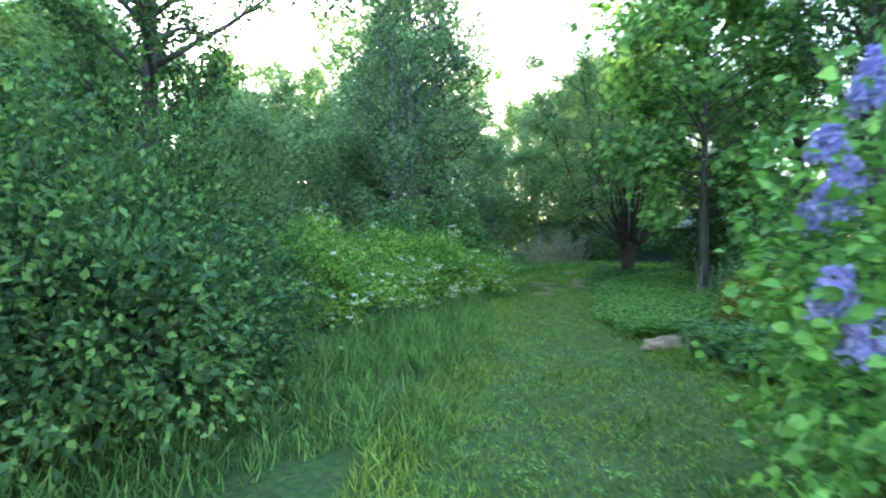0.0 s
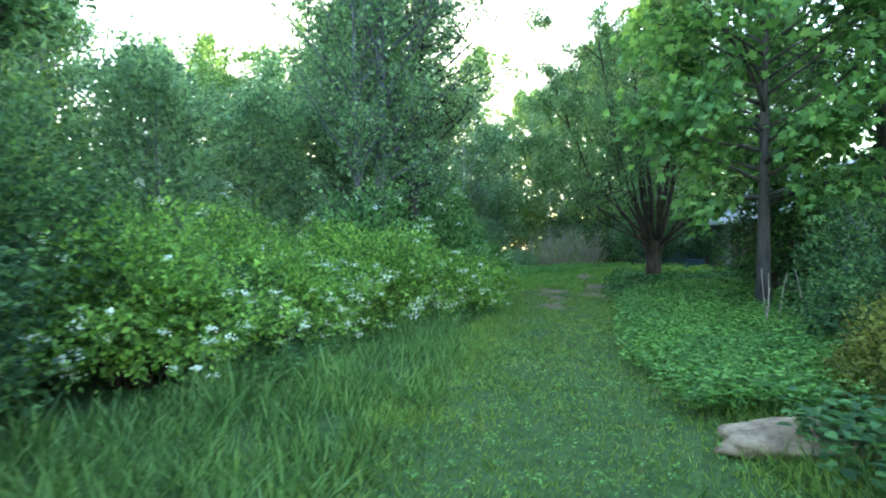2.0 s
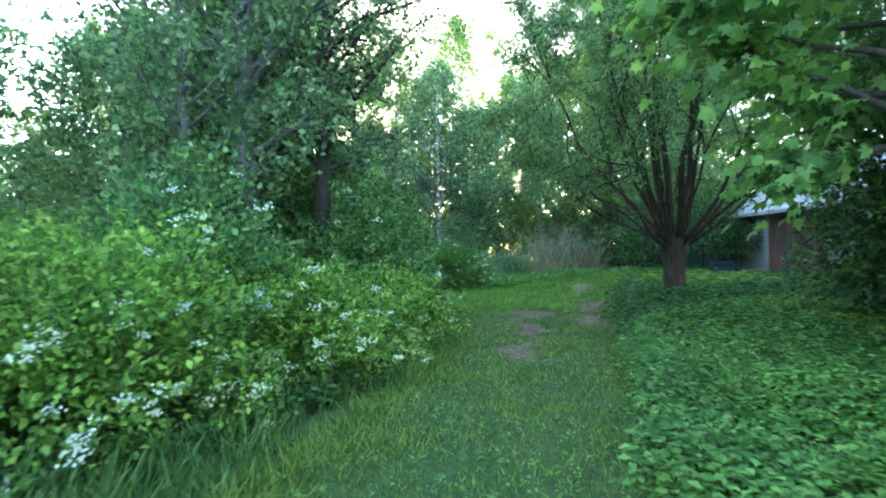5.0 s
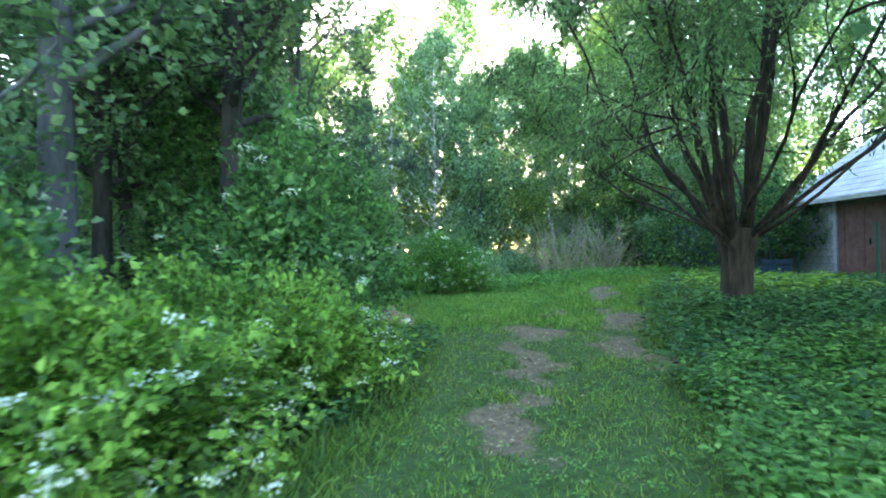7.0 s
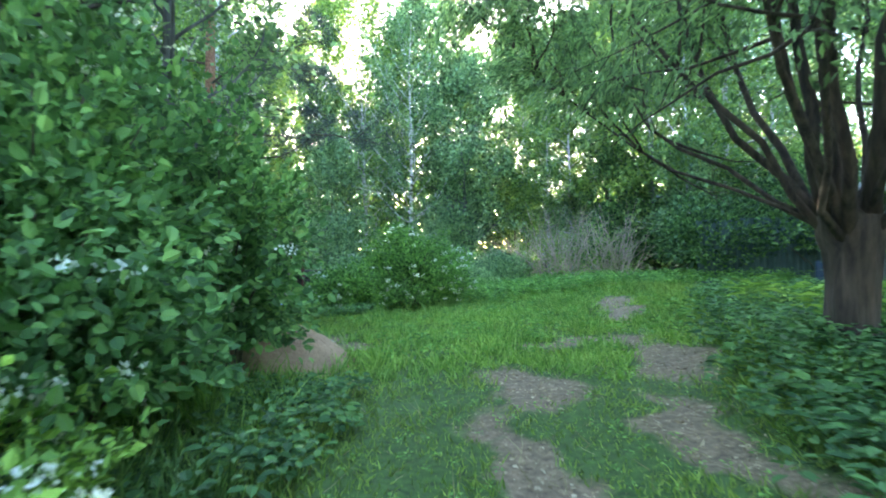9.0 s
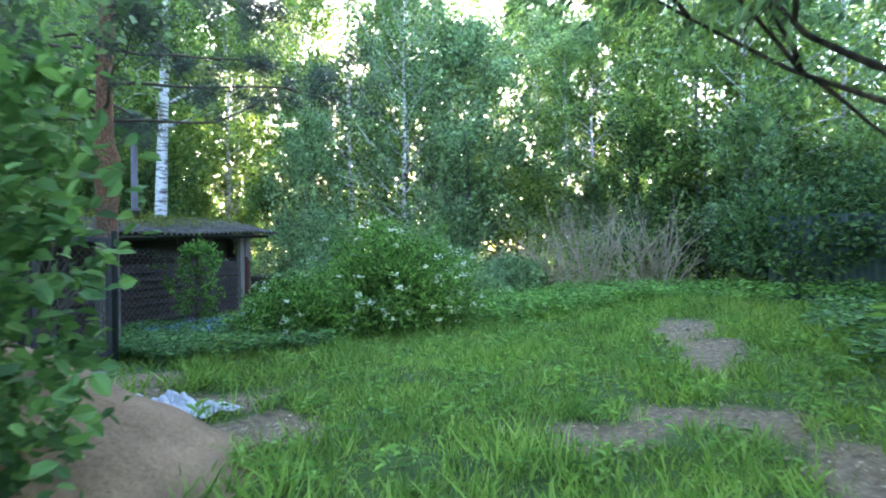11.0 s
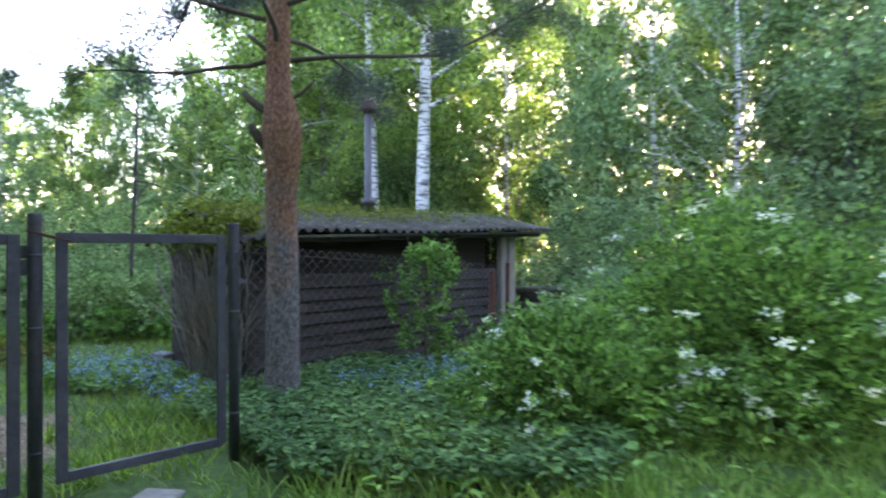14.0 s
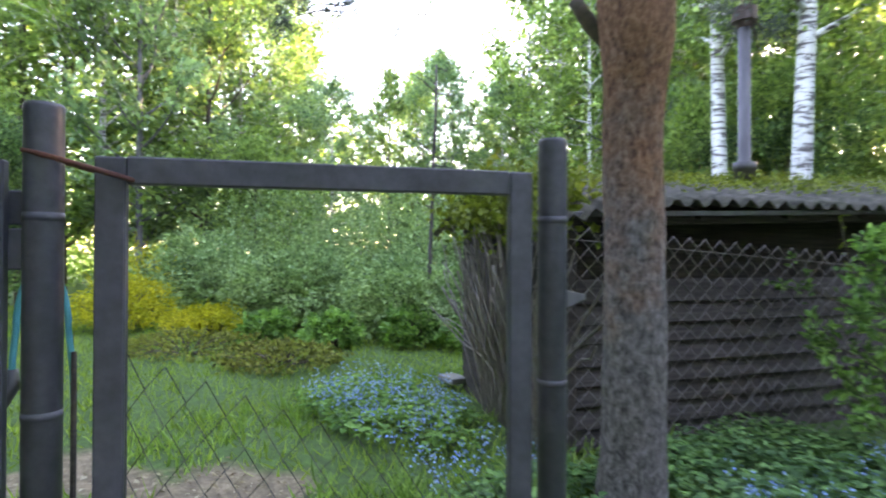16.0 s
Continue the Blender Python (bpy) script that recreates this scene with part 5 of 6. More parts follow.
def build_shed():
    t = new("garden_shed")
    tagged(t, "old low wooden shed with clapboard walls and mossy corrugated roof", "shed")
    t.matrix_world = shed_world()
    # local axes: x along the front, y to the back
    rng = random.Random(4)
    part("floor", box_bm((SHED_LONG - 0.1, SHED_DEEP - 0.1, 0.1), (SHED_LONG / 2, SHED_DEEP / 2, 0.05)), M["dark_board"], t)
    # front: lapped boards, dark; open strip under the eave
    k = 0
    z = 0.1
    while z < 1.28:
        h = 0.155
        bm = box_bm((SHED_LONG - 0.5, 0.022, h + 0.03), (0, 0, 0), 0.004, Matrix.Rotation(radians(-21 + rng.uniform(-4, 4)), 4, 'X'))
        bmesh.ops.rotate(bm, verts=bm.verts, matrix=Matrix.Rotation(radians(rng.uniform(-0.25, 0.25)), 3, 'Y'))
        bmesh.ops.translate(bm, verts=bm.verts, vec=(SHED_LONG / 2 - 0.15, 0.03 + rng.uniform(-0.006, 0.006), z + h / 2))
        part("board", bm, M["old_board"], t)
        z += h
        k += 1
    part("upper_panel", box_bm((SHED_LONG - 0.4, 0.02, 0.62), (SHED_LONG / 2 - 0.15, 0.35, 1.56)), M["dark_board"], t)
    # ends and back
    for x0, name in ((0.02, "end_wall"), (SHED_LONG - 0.05, "end_wall")):
        bm = bmesh.new()
        pts = [(0.04, 0.0), (SHED_DEEP, 0.0), (SHED_DEEP, 1.9), (SHED_DEEP / 2, 2.15), (0.04, 1.8)]
        fr = [bm.verts.new((x0, y, zz)) for y, zz in pts]
        bk = [bm.verts.new((x0 + 0.04, y, zz)) for y, zz in pts]
        bm.faces.new(fr[::-1])
        bm.faces.new(bk)
        for i in range(5):
            j = (i + 1) % 5
            bm.faces.new((fr[i], fr[j], bk[j], bk[i]))
        part(name, bm, M["dark_board"], t)
    z = 0.1
    while z < 1.85:
        bm = box_bm((0.022, SHED_DEEP - 0.04, 0.13), (0, 0, 0), 0.004, Matrix.Rotation(radians(8 + rng.uniform(-2, 2)), 4, 'Y'))
        bmesh.ops.translate(bm, verts=bm.verts, vec=(-0.008, SHED_DEEP / 2 + 0.02, z + 0.05))
        part("board", bm, M["old_board"], t)
        z += 0.112
    part("back_wall", box_bm((SHED_LONG, 0.04, 1.85), (SHED_LONG / 2, SHED_DEEP + 0.02, 0.95)), M["dark_board"], t)
    # posts
    for x, w, mat in ((0.06, 0.1, "dark_board"), (SHED_LONG - 0.3, 0.16, "post_wood"), (SHED_LONG - 0.06, 0.2, "post_wood")):
        hgt = eave(x) - 0.04
        part("post", box_bm((w, 0.12, hgt), (x, -0.01, hgt / 2), 0.012), M[mat], t)
    # eave beam and rafters
    part("eave_beam", box_bm((SHED_LONG + 0.75, 0.05, 0.09), (SHED_LONG / 2 + 0.2, -0.22, eave(SHED_LONG / 2) - 0.06), 0.006, Matrix.Rotation(-0.03, 4, 'Y')), M["dark_board"], t)
    part("gutter_board", box_bm((SHED_LONG + 0.85, 0.02, 0.035), (SHED_LONG / 2 + 0.22, -0.33, eave(SHED_LONG / 2) - 0.03), 0.004, Matrix.Rotation(-0.03, 4, 'Y')), M["zinc"], t)
    for i in range(7):
        x = 0.2 + i * (SHED_LONG - 0.3) / 6
        part("rafter", box_bm((0.05, 1.35, 0.07), (x, 0.35, eave(x) + 0.1), 0.004, Matrix.Rotation(math.atan2(0.3, 1.3), 4, 'X')), M["dark_board"], t)
    # corrugated sheets, front slope and back slope
    for slope in (0, 1):
        nx, ny = 150, 8
        xs = np.linspace(-0.25, SHED_LONG + 0.75, nx)
        ts = np.linspace(0, 1, ny)
        X, T = np.meshgrid(xs, ts)
        Yl = (-0.42 + T * 1.42) if slope == 0 else (SHED_DEEP + 0.35 - T * 1.35)
        Z = 1.88 + 0.03 * X + T * 0.34 + 0.034 * np.sin(X * 2 * np.pi / 0.165) + 0.02 * np.sin(X * 1.7)
        Z = Z - 0.1 * sstep(0.4, -0.3, X) * (1 - T)
        top = np.stack([X, Yl, Z], -1).reshape(-1, 3)
        bot = top - np.array([0, 0, 0.012])
        i = (np.arange(ny - 1)[:, None] * nx + np.arange(nx - 1)[None]).ravel()
        q = np.stack([i, i + 1, i + nx + 1, i + nx], -1)
        m = nx * ny
        e = np.arange(nx - 1)
        edge = np.stack([e, e + m, e + 1 + m, e + 1], -1)
        s_ = np.arange(ny - 1) * nx + nx - 1
        side = np.stack([s_, s_ + m, s_ + nx + m, s_ + nx], -1)
        hold("roof_sheet", mesh_from("roof_sheet", np.concatenate([top, bot]), [q, q[:, ::-1] + m, edge, side], M["slate"], smooth=True), t, "weathered corrugated cement roofing")
    # moss and weeds growing on the roof
    r = np.random.default_rng(31)
    n = 9000
    u, w = r.uniform(-0.25, SHED_LONG + 0.2, n), r.uniform(-0.1, 1.2, n)
    keep = r.uniform(0, 1, n) < np.clip(1.0 - 0.12 * u, 0.15, 1) * np.clip(0.15 + w, 0, 1)
    u, w = u[keep], w[keep]
    c = np.stack([u, w, 1.9 + 0.03 * u + (w + 0.42) * 0.24 + r.exponential(0.03, len(u))], -1)
    V, F = leaf_cloud(c, unit(r.normal(0, 1, c.shape)), 0.05, "small", r, 0.6)
    hold("moss", mesh_from("moss", V, F, M["moss"]), t, "yellow-green moss and weeds on the roof")
    # a vine that has climbed the near end: twisted bare stems and tufts of green at the top
    wood = []
    for k in range(130):
        y0 = r.uniform(0.0, 1.3)
        p, rr = limb((-0.05, y0, 0.0), (r.normal(0, 0.05), r.normal(0, 0.16), 1), r.uniform(1.3, 2.1), r.uniform(0.005, 0.018), r, 0.2, 10, 0.16, 0.6)
        p[:, 0] = -0.06 - np.abs(p[:, 0] + 0.05) * 0.5
        wood.append(tube(p, rr, 4))
    V, F = join(wood)
    tagged(hold("vine_tangle", mesh_from("vine_tangle", V, F, M["post_wood"], smooth=True), t, "tangled dry grey vine stems on the end wall"), kind="stuff")
    n = 2600
    c = np.stack([r.normal(-0.1, 0.2, n), r.uniform(-0.3, 1.5, n), 1.95 + r.normal(0, 0.13, n)], -1)
    V, F = leaf_cloud(c, unit(r.normal(0, 1, c.shape)), 0.075, "small", r, 0.7)
    hold("vine_leaves", mesh_from("vine_leaves", V, F, M["moss"]), t, "fresh vine leaves over the roof corner")
    for u in (2.3, 3.1, 3.25, 4.2):
        p, rr = limb((u, -0.38, 1.86), (0, 0, -1), r.uniform(0.25, 0.55), 0.008, r, 0, 5, 0.06, 0.5)
        V, F = tube(p, rr, 4)
        td = hold("hanging_tendril", mesh_from("hanging_tendril", V, F, M["twig"]), t)
        c = lerp_path(p, r.uniform(0, 1, 34)) + r.normal(0, 0.025, (34, 3))
        V, F = leaf_cloud(c, unit(r.normal(0, 1, c.shape)), 0.05, "small", r, 0.6)
        hold("tendril_leaves", mesh_from("tendril_leaves", V, F, M["moss"]), td)
    # stove pipe
    cx, cy = 2.69, 0.95
    pts = np.array([(cx, cy, 2.1), (cx, cy, 2.42), (cx, cy, 2.421), (cx, cy, 2.5), (cx, cy, 2.501), (cx, cy, 3.93)])
    V, F = tube(pts, [0.1, 0.1, 0.115, 0.115, 0.062, 0.06], 20)
    pipe = hold("chimney_pipe", mesh_from("chimney_pipe", V, F, M["zinc"], smooth=True), t, "dull zinc stove pipe")
    V, F = tube(np.array([(cx, cy, 3.9), (cx, cy, 3.955), (cx, cy, 3.96), (cx, cy, 4.1), (cx, cy, 4.105)]), [0.075, 0.09, 0.125, 0.125, 0.11], 28)
    hold("cowl", mesh_from("cowl", V, F, M["brown_metal"]), pipe, "brown metal chimney cowl")
    return t


build_shed()


# ---- gate and wire fence ----
GATE_R, GATE_L = np.array([-1.66, 28.05]), np.array([-2.0, 26.93])


def wire_mesh(w, h, cell, r, mat, seed=0, sag=0.0):
    """Diamond netting in the plane x (along), z (up): zigzag wires as thin tubes."""
    rng = np.random.default_rng(seed)
    out = []
    n = int(w / cell)
    m = int(h / (cell / 2))
    for i in range(n + 1):
        for s in (0, 1):
            pts = []
            for j in range(m + 1):
                x = (i + (0.5 if j % 2 else (1.0 if s else 0.0))) * cell
                z = j * cell / 2
                pts.append((min(x, w), rng.normal(0, 0.003) + (0.003 if s else -0.003), z * (1 - sag * x / w)))
            out.append(tube(np.array(pts), np.full(len(pts), r), 3))
    V, F = join(out)
    return mesh_from("netting", V, F, mat)


def frame_at(p, q, z=0.0):
    u = (q - p) / np.linalg.norm(q - p)
    return Matrix(((u[0], -u[1], 0, p[0]), (u[1], u[0], 0, p[1]), (0, 0, 1, z), (0, 0, 0, 1)))


def gate_leaf(p, q, label, holes=True):
    w = float(np.linalg.norm(q - p))
    t = new("wire_gate")
    tagged(t, label, "gate", "gate leaves")
    t.matrix_world = frame_at(p, q, float(gz(*p)))
    b = 0.062
    lo, hi = 0.12, 1.6
    part("stile", box_bm((b, 0.03, hi - lo), (b / 2, 0, (hi + lo) / 2), 0.004), M["gate_paint"], t)
    part("stile", box_bm((b, 0.03, hi - lo), (w - b / 2, 0, (hi + lo) / 2), 0.004), M["gate_paint"], t)
    part("top_rail", box_bm((w - 2 * b, 0.028, b), (w / 2, 0, hi - b / 2 + 0.002), 0.004), M["gate_paint"], t)
    part("bottom_rail", box_bm((w - 2 * b, 0.028, b), (w / 2, 0, lo + b / 2), 0.004), M["gate_paint"], t)
    net = hold("netting", wire_mesh(w - 2 * b, 0.66, 0.085, 0.0014, M["dark_wire"], 3, -0.6), t, "sagging diamond wire netting")
    net.location = (b, 0, lo + 0.03)
    return t


def gate_post(x, y, h, label):
    t = thing("gate_post", (x, y, float(gz(x, y)) - 0.05), label, "post", "gate posts")
    V, F = tube(np.array([(0, 0, 0), (0, 0, h), (0, 0, h + 0.012), (0, 0, h + 0.02)]), [0.038, 0.038, 0.0385, 0.036], 16)
    hold("tube", mesh_from("tube", V, F, M["gate_paint"], smooth=True), t)
    for z in (0.38, 1.1, 1.52):
        V, F = tube(np.array([(0, 0, z), (0, 0, z + 0.018)]), [0.0395, 0.0395], 16)
        hold("ring", mesh_from("ring", V, F, M["gate_paint"], smooth=True), t)
    return t


def build_gate():
    u = (GATE_L - GATE_R) / np.linalg.norm(GATE_L - GATE_R)
    gate_post(*GATE_R, 1.72, "round dark grey steel gate post by the shed")
    gate_post(*GATE_L, 1.75, "round dark grey steel post between two gate leaves")
    gate_leaf(GATE_R + u * 0.06, GATE_L - u * 0.1, "closed dark grey steel gate leaf with wire netting")
    gate_leaf(GATE_L + u * 0.07, GATE_L + u * 1.9, "wide dark grey steel gate leaf with wire netting")
    gate_post(*(GATE_L + u * 1.98), 1.75, "round dark grey steel post at the end of the gate")
    lp = new("gate_latch")
    tagged(lp, "flat dark steel latch plate between gate and post", "latch")
    lp.matrix_world = frame_at(GATE_L, GATE_L + u, float(gz(*GATE_L)))
    part("plate", box_bm((0.1, 0.01, 0.075), (0.075, -0.03, 1.5), 0.003), M["gate_paint"], lp)
    part("lug", box_bm((0.05, 0.02, 0.09), (0.05, -0.02, 1.41), 0.004), M["gate_paint"], lp)
    hg = new("hinge_strap")
    tagged(hg, "pointed grey steel hinge strap on the gate post", "hinge")
    hg.matrix_world = frame_at(GATE_R, GATE_R + np.array([-0.35, 0.95]), float(gz(*GATE_R)))
    bm = box_bm((0.16, 0.008, 0.06), (0.11, 0, 1.27), 0.002)
    for v in bm.verts:
        if v.co.x > 0.15:
            v.co.z = 1.27 + (v.co.z - 1.27) * 0.25
    part("strap", bm, M["zinc"], hg)
    part("rivet", rod_bm((0.06, -0.008, 1.27), (0.06, 0.008, 1.27), 0.008, 8), M["rusty"], hg)
    # wire loop that ties the leaf to its post
    a = np.linspace(0, 2 * np.pi, 20)
    c = (GATE_L + GATE_R) / 2 * 0.12 + GATE_L * 0.88
    ring = np.stack([c[0] + 0.11 * np.cos(a) * u[0] + 0.05 * np.sin(a) * u[1], c[1] + 0.11 * np.cos(a) * u[1] - 0.05 * np.sin(a) * u[0], 1.585 + 0.03 * np.cos(a)], -1)
    V, F = tube(ring, np.full(20, 0.006), 6)
    t = thing("wire_loop", (0, 0, 0), "bent brown wire loop tying the gate shut", "wire")
    hold("wire", mesh_from("wire", V, F, M["rusty"], smooth=True), t)
    # netting hung along the shed's front, its top edge sinking towards the far corner
    p0, p1 = np.array([-3.36, 29.3]), np.array([-2.32, 34.3])
    t = new("wire_fence")
    tagged(t, "rusty diamond wire netting fence hung along the shed", "fence")
    w_ = float(np.linalg.norm(p1 - p0))
    t.matrix_world = frame_at(p0, p1, float(gz(*p1)) + 0.03)
    hold("netting", wire_mesh(w_, 1.56, 0.135, 0.0036, M["wire"], 8, 0.22), t)
    V, F = tube(np.array([(0, 0, 1.47), (w_ / 2, 0, 1.29), (w_, 0, 1.13)]), [0.0025] * 3, 5)
    hold("tension_wire", mesh_from("tension_wire", V, F, M["wire"]), t)
    for p in (np.array([-1.16, 31.25]), p1):
        t = thing("fence_post", (p[0], p[1], float(gz(*p)) - 0.05), "thin rusty iron fence post", "post", "rusty fence posts")
        part("rod", rod_bm((0, 0, 0), (0.02, 0, 1.33), 0.035, 10), M["rusty"], t, smooth=False)


build_gate()


# ---- sand, plastic, garden ----
def build_sand():
    bm = bmesh.new()
    bmesh.ops.create_grid(bm, x_segments=70, y_segments=70, size=1.75)
    for v in bm.verts:
        r = math.hypot(v.co.x / 1.55, v.co.y / 1.35)
        h = 0.92 * max(0.0, 1 - r) ** 0.85
        v.co.z = h + 0.07 * noise.noise(v.co * 2.2) * min(1, h * 4) + 0.02 * noise.noise(v.co * 9) - 0.08 * (r > 1.05)
    t = thing("sand_pile", (-0.25, 24.35, float(gz(-0.25, 24.35))), "heap of damp brown sand beside the strip", "sand pile")
    part("heap", bm, M["sand"], t, smooth=True)


def build_seedling():
    x, y = 0.8, 24.95
    t = thing("seedling", (x, y, float(gz(x, y))), "young broad-leaved seedling at the foot of the sand", "plant")
    rng = np.random.default_rng(64)
    p, r = limb((0, 0, 0), (0.05, 0, 1), 0.34, 0.006, rng, 0, 6, 0.05, 0.5)
    V, F = tube(p, r, 5)
    hold("stem", mesh_from("stem", V, F, M["elder"], smooth=True), t)
    for k in range(6):
        a = k * 2.4
        c = lerp_path(p, np.array([0.45 + 0.11 * k]))
        V, F = leaves(c, np.array([[math.cos(a), math.sin(a), 0.9]]), np.array([[-math.cos(a), -math.sin(a), 0.8]]), 0.12, 0.065, "oval")
        hold("leaf", mesh_from("leaf", V, F, M["elder"]), t)


def build_plastic():
    rng = random.Random(6)
    for x, y, sx, sy, turn, label in [(0.15, 25.95, 0.45, 0.24, -0.3, "crumpled white plastic sheet on the grass"), (-0.95, 26.35, 0.5, 0.22, -0.5, "crumpled white plastic sheet beside the sand")]:
        bm = bmesh.new()
        bmesh.ops.create_grid(bm, x_segments=46, y_segments=30, size=1)
        for v in bm.verts:
            n1 = abs(noise.noise(Vector((v.co.x * 1.6 + x, v.co.y * 1.6, 3)))) + 0.5 * abs(noise.noise(Vector((v.co.x * 4 + x, v.co.y * 4, 8))))
            edge = max(0.0, 1 - max(abs(v.co.x), abs(v.co.y)) ** 3)
            wob = 1 + 0.3 * noise.noise(Vector((v.co.x * 1.3, v.co.y * 1.3, x * 5)))
            v.co = Vector((v.co.x * sx * wob, v.co.y * sy * wob, 0.015 + 0.24 * n1 * (0.35 + 0.65 * edge)))
        bmesh.ops.solidify(bm, geom=bm.faces[:], thickness=0.003)
        t = thing("plastic_sheet", (x, y, float(gz(x, y))), label, "plastic sheet", "plastic sheets")
        t.rotation_euler[2] = turn
        part("sheet", bm, M["plastic"], t)


def build_garden():
    lab = "rounded grey-green garden shrub behind the lawn"
    for x, y, r, h, s in [(-11.3, 30.2, 1.3, 1.5, 301), (-9.3, 31.6, 1.15, 1.25, 302), (-13.8, 29.0, 1.5, 1.7, 303), (-8.0, 33.2, 1.1, 1.3, 304), (-12.5, 33.4, 2.2, 2.8, 305), (-9.8, 35.5, 2.2, 3.0, 306), (-15.5, 31.0, 2.4, 3.0, 307)]:
        place_bush("garden_shrub", x, y, r, r, h, 9500, 0.085, s, lab, "shrub", M["garden"], "small", group="garden shrubs", lump=0.5, freq=1.7)
    for x, y, r, h, s in [(-12.2, 27.3, 0.8, 0.95, 311), (-11.0, 28.6, 0.7, 0.55, 312), (-14.2, 27.8, 0.9, 1.5, 313)]:
        place_bush("golden_shrub", x, y, r, r, h, 3500, 0.06, s, "low golden-yellow shrub in the garden bed", "shrub", M["yellow_leaf"], "small", group="golden shrubs")
    for x, y, r, h, s in [(-8.6, 29.9, 0.4, 0.55, 321), (-8.3, 31.0, 0.4, 0.55, 322), (-7.6, 31.9, 0.5, 0.5, 323), (-9.6, 29.2, 0.35, 0.5, 324)]:
        place_bush("perennial_clump", x, y, r, r, h, 1300, 0.1, s, "bright green perennial clump in the lawn", "plant", M["elder"], "oval", group="perennial clumps", inner=False)
    for x, y, r, s in [(-9.4, 28.1, 0.9, 331), (-7.6, 28.9, 0.7, 332)]:
        place_bush("rusty_perennial", x, y, r, r, 0.3, 1800, 0.06, s, "low rusty brown perennial patch", "plant", M["rust_leaf"], "small", group="rusty perennials", inner=False)
    # hose looped over a stake
    t = thing("garden_hose", (-3.2, 26.84, float(gz(-3.2, 26.84))), "teal hose arched over a stake with a black nozzle", "hose")
    a = np.linspace(0, np.pi, 16)
    arch = np.stack([0.02 * np.cos(a), 0.085 * np.cos(a), 1.1 + 0.25 * np.sin(a)], -1)
    left = np.array([arch[-1] + np.array([0, -0.01, -0.1]), arch[-1] + np.array([0, -0.01, -0.2])])
    right = np.array([arch[0] + np.array([0, 0.02, -0.3]), arch[0] + np.array([0, 0.015, -0.15])])
    V, F = tube(np.concatenate([right, arch, left]), np.full(20, 0.012), 10)
    hold("hose", mesh_from("hose", V, F, M["teal_hose"], smooth=True), t)
    e = left[-1]
    V, F = tube(np.array([e + (0, 0, 0.06), e, e + (0.02, -0.05, -0.07), e + (0.03, -0.09, -0.09)]), [0.02, 0.03, 0.04, 0.03], 10)
    hold("nozzle", mesh_from("nozzle", V, F, M["black_plastic"], smooth=True), t, "black plastic nozzle")
    V, F = tube(np.array([(0.045, 0.105, 0), (0.045, 0.105, 1.02)]), [0.012, 0.01], 8)
    hold("stake", mesh_from("stake", V, F, M["dark_board"]), t)
    # plank by the shed's end, stacked sheets beyond its far corner
    t = thing("concrete_slab", (-5.75, 30.25, float(gz(-5.75, 30.25))), "pale concrete slab lying by the shed", "slab")
    part("slab", box_bm((0.3, 0.2, 0.06), (0, 0, 0.1), 0.01), M["concrete"], t)
    t = thing("concrete_slab", (-1.5, 27.35, float(gz(-1.5, 27.35))), "pale concrete slab sunk under the gate", "slab")
    part("slab", box_bm((0.26, 0.2, 0.06), (0, 0, 0.0), 0.01, Matrix.Rotation(0.4, 4, 'Z')), M["concrete"], t)
    for k in range(5):
        t = thing("roofing_sheet", (-2.1 + 0.05 * k, 36.5, float(gz(-2.1, 36.5)) + 0.12 + 0.15 * k), "grey corrugated sheet stacked behind the shed", "sheet", "stacked sheets")
        t.rotation_euler[2] = -0.3 + 0.05 * k
        part("sheet", box_bm((2.2, 0.9, 0.13), (0, 0, 0), 0.03), M["slate"], t)
    # dead slim stem behind the shed
    rng = np.random.default_rng(44)
    t = thing("dead_tree", (-9.15, 31.8, float(gz(-9.15, 31.8))), "slim dead tree with bare twigs", "tree")
    p, r = limb((0, 0, 0), (-0.02, 0.0, 1), 4.6, 0.045, rng, 0, 10, 0.04, 0.4)
    wood = [tube(p, r, 7)]
    for _ in range(16):
        q, qr = limb(lerp_path(p, np.array([rng.uniform(0.4, 1)]))[0], rng.normal(0, 1, 3) * np.array([1, 1, 0.3]) + np.array([0, 0, 0.4]), rng.uniform(0.4, 1.0), 0.012, rng, -0.2, 5)
        wood.append(tube(q, qr, 4))
    V, F = join(wood)
    hold("trunk", mesh_from("trunk", V, F, M["dark_bark"], smooth=True), t)


build_sand()
build_seedling()
build_plastic()
build_garden()


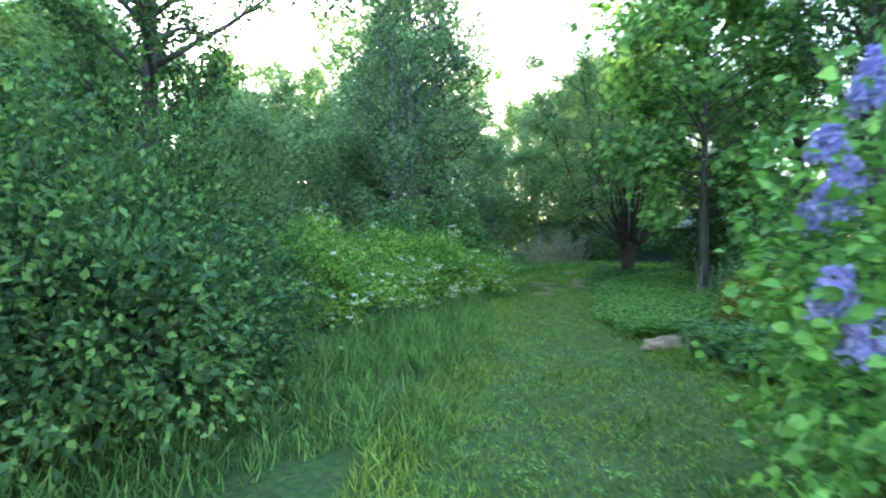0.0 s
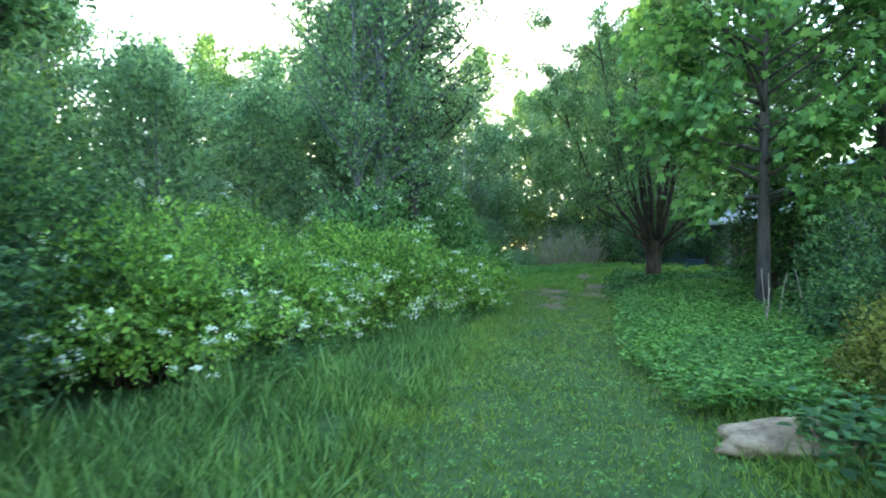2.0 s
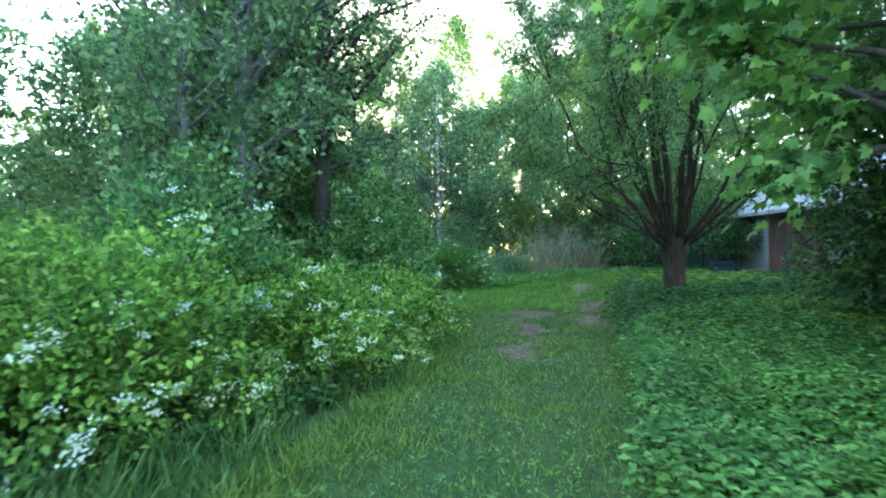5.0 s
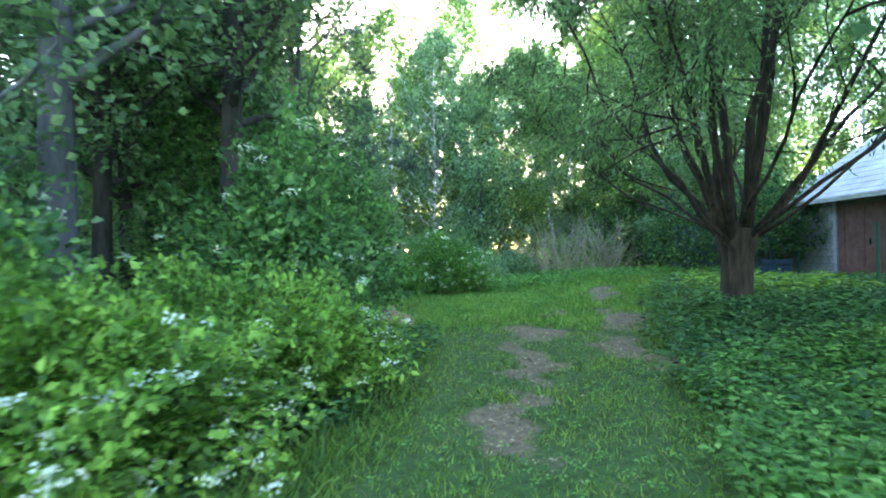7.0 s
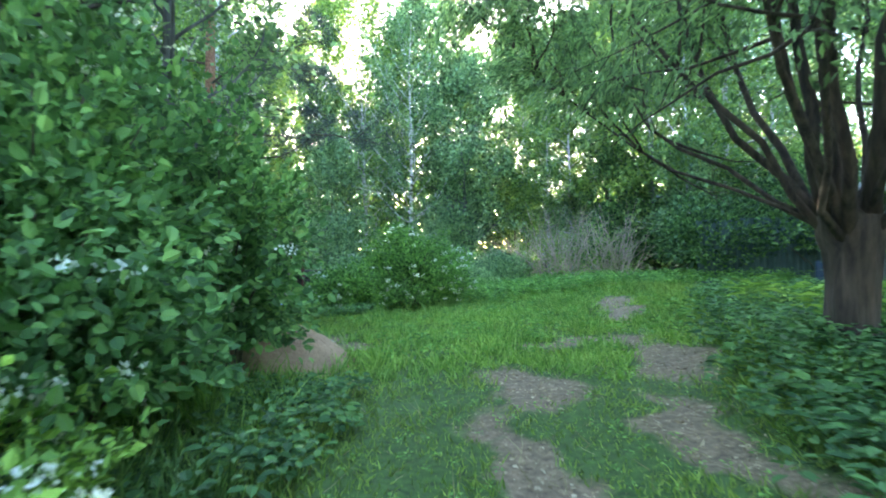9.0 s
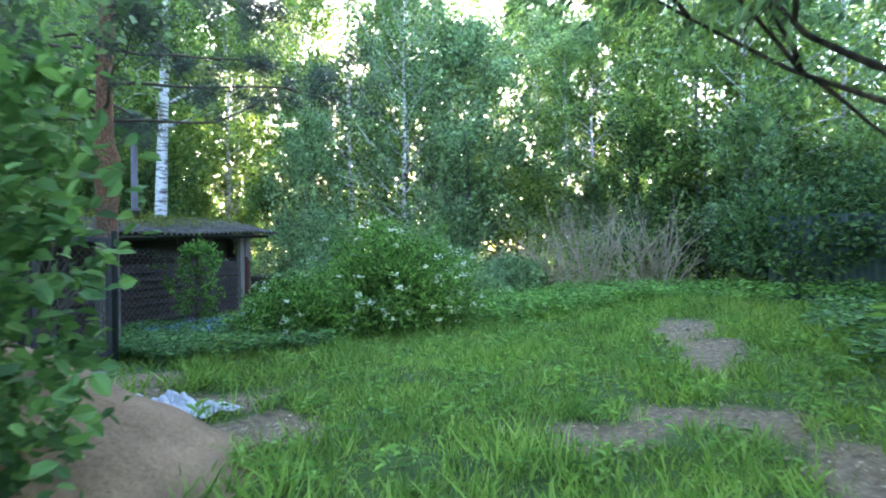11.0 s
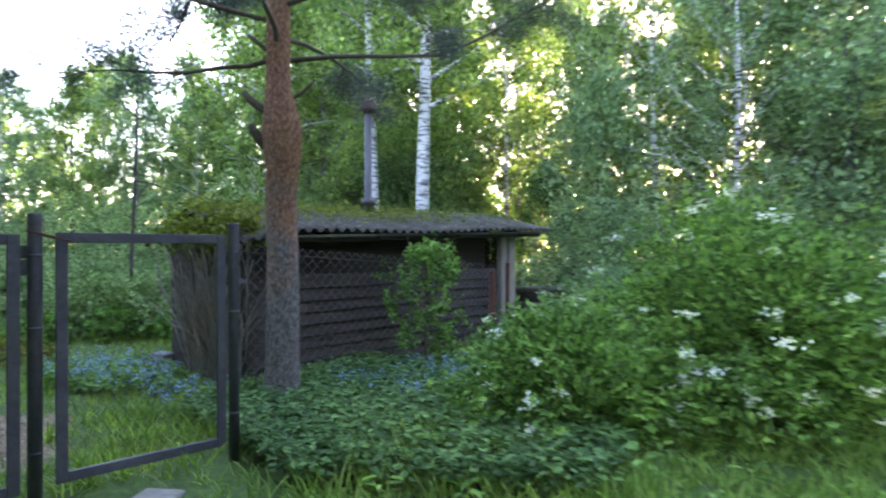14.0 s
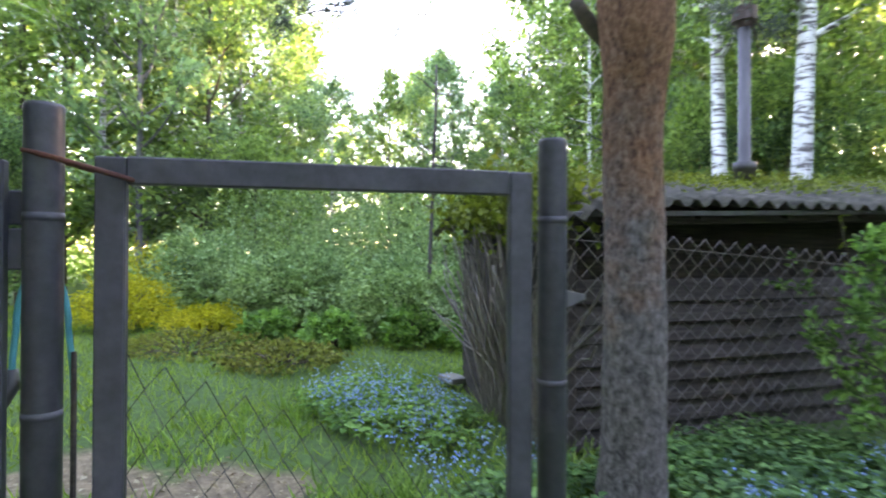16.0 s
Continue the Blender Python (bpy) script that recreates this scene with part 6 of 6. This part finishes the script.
# ---- garage and sheet fence beyond the willow ----
def build_garage():
    t = thing("garage", (12.8, 28.6, 0.35), "block-built garage with red-brown door and pale roof", "garage")
    # the wall faces -x; local y runs along it
    part("wall_core", box_bm((0.2, 8.4, 2.3), (0.16, 1.3, 1.15)), M["mortar"], t)
    part("gable_wall", box_bm((4.6, 0.2, 2.3), (2.5, 5.4, 1.15)), M["brick"], t)
    part("gable_wall", box_bm((4.6, 0.2, 2.3), (2.5, -2.8, 1.15)), M["brick"], t)
    rng = random.Random(3)
    shared = {}
    for row in range(10):
        off = 0.2 if row % 2 else 0.0
        y = 1.55 - off
        while y < 5.4:
            ln = min(0.39, 5.4 - y)
            y0 = max(y, 1.55)
            l2 = ln - (y0 - y)
            if l2 > 0.06:
                key = round(l2, 2)
                if key not in shared:
                    bm = box_bm((0.09, key - 0.014, 0.19), (0, 0, 0), 0.012)
                    me = bpy.data.meshes.new("block")
                    bm.to_mesh(me)
                    bm.free()
                    me.materials.append(M["brick"])
                    shared[key] = me
                b = hold("block", shared[key], t)
                b.location = (0.03 + rng.uniform(-0.008, 0.008), y0 + l2 / 2, 0.12 + row * 0.205)
            y += 0.4
    d = part("garage_door", box_bm((0.05, 2.9, 2.05), (0.0, 0.02, 1.06), 0.008), M["garage_door"], t)
    for k in range(4):
        part("door_rib", box_bm((0.02, 0.05, 1.95), (-0.035, -1.2 + 0.8 * k, 1.06), 0.004), M["garage_door"], d)
    part("door_handle", box_bm((0.05, 0.04, 0.16), (-0.05, 0.15, 1.05), 0.008), M["black_plastic"], d)
    part("pier", box_bm((0.14, 0.16, 2.25), (0.0, 1.56, 1.12), 0.01), M["brick"], t)
    # roof: pale lapped courses rising away from the wall
    for k in range(12):
        bm = box_bm((0.34, 7.0, 0.02), (0, 0, 0), 0.004, Matrix.Rotation(radians(-33), 4, 'Y'))
        bmesh.ops.translate(bm, verts=bm.verts, vec=(-0.35 + 0.26 * k, 0.3, 2.35 + 0.182 * k))
        part("roof_course", bm, M["white_slate"], t)
    part("eave_board", box_bm((0.03, 7.0, 0.14), (-0.46, 0.3, 2.24), 0.004), M["white_slate"], t)
    part("roof_back", box_bm((3.6, 7.0, 0.05), (4.2, 0.3, 3.35), 0.004, Matrix.Rotation(radians(33), 4, 'Y')), M["white_slate"], t)


def build_sheet_fence():
    for k in range(8):
        x, y = 9.4 + 0.34 * k, 33.6 - 0.18 * k
        t = thing("sheet_fence", (x, y, float(gz(x, y)) - 0.05), "grey-green metal sheet fence panel", "fence", "sheet fence panels")
        t.rotation_euler[2] = -0.49
        n = 17
        xs = np.linspace(0, 0.385, n)
        w = 0.012 * np.sign(np.sin(xs * 2 * np.pi / 0.128)) * np.minimum(1, np.abs(np.sin(xs * 2 * np.pi / 0.128)) * 2)
        V = np.concatenate([np.stack([xs, w, 0 * xs], -1), np.stack([xs, w, 0 * xs + 1.85], -1), np.stack([xs, w + 0.004, 0 * xs], -1), np.stack([xs, w + 0.004, 0 * xs + 1.85], -1)])
        i = np.arange(n - 1)
        F = [np.stack([i, i + 1, i + 1 + n, i + n], -1), np.stack([i + 2 * n, i + 3 * n, i + 1 + 3 * n, i + 1 + 2 * n], -1), np.stack([i + n, i + n + 1, i + 1 + 3 * n, i + 3 * n], -1)]
        hold("sheet", mesh_from("sheet", V, F, M["green_sheet"]), t)
    for x, y in ((12.15, 32.2), (12.55, 31.6), (11.3, 26.4), (9.3, 18.5)):
        t = thing("fence_post", (x, y, float(gz(x, y)) - 0.05), "green painted iron fence post", "post", "green fence posts")
        part("rod", rod_bm((0, 0, 0), (0, 0, 1.6), 0.04, 10), M["green_post"], t)
    t = thing("blue_barrel", (9.0, 16.6, float(gz(9.0, 16.6)) - 0.03), "blue plastic barrel behind the maple", "barrel")
    V, F = tube(np.array([(0, 0, 0), (0, 0, 0.05), (0, 0, 0.3), (0, 0, 0.32), (0, 0, 0.6), (0, 0, 0.62), (0, 0, 0.86), (0, 0, 0.92)]), [0.26, 0.29, 0.3, 0.31, 0.31, 0.3, 0.29, 0.25], 24)
    hold("drum", mesh_from("drum", V, F, M["blue_plastic"], smooth=True), t)
    t = thing("board_fence", (11.5, 30.9, float(gz(11.5, 30.9))), "low blue painted board fence by the garage", "fence")
    for k in range(3):
        part("board", box_bm((0.9, 0.03, 0.16), (0, 0, 0.2 + 0.19 * k), 0.006), M["blue_paint"], t)
    for sx in (-0.38, 0.38):
        part("upright", box_bm((0.06, 0.05, 0.7), (sx, 0.04, 0.35), 0.004), M["blue_paint"], t)


build_garage()
build_sheet_fence()
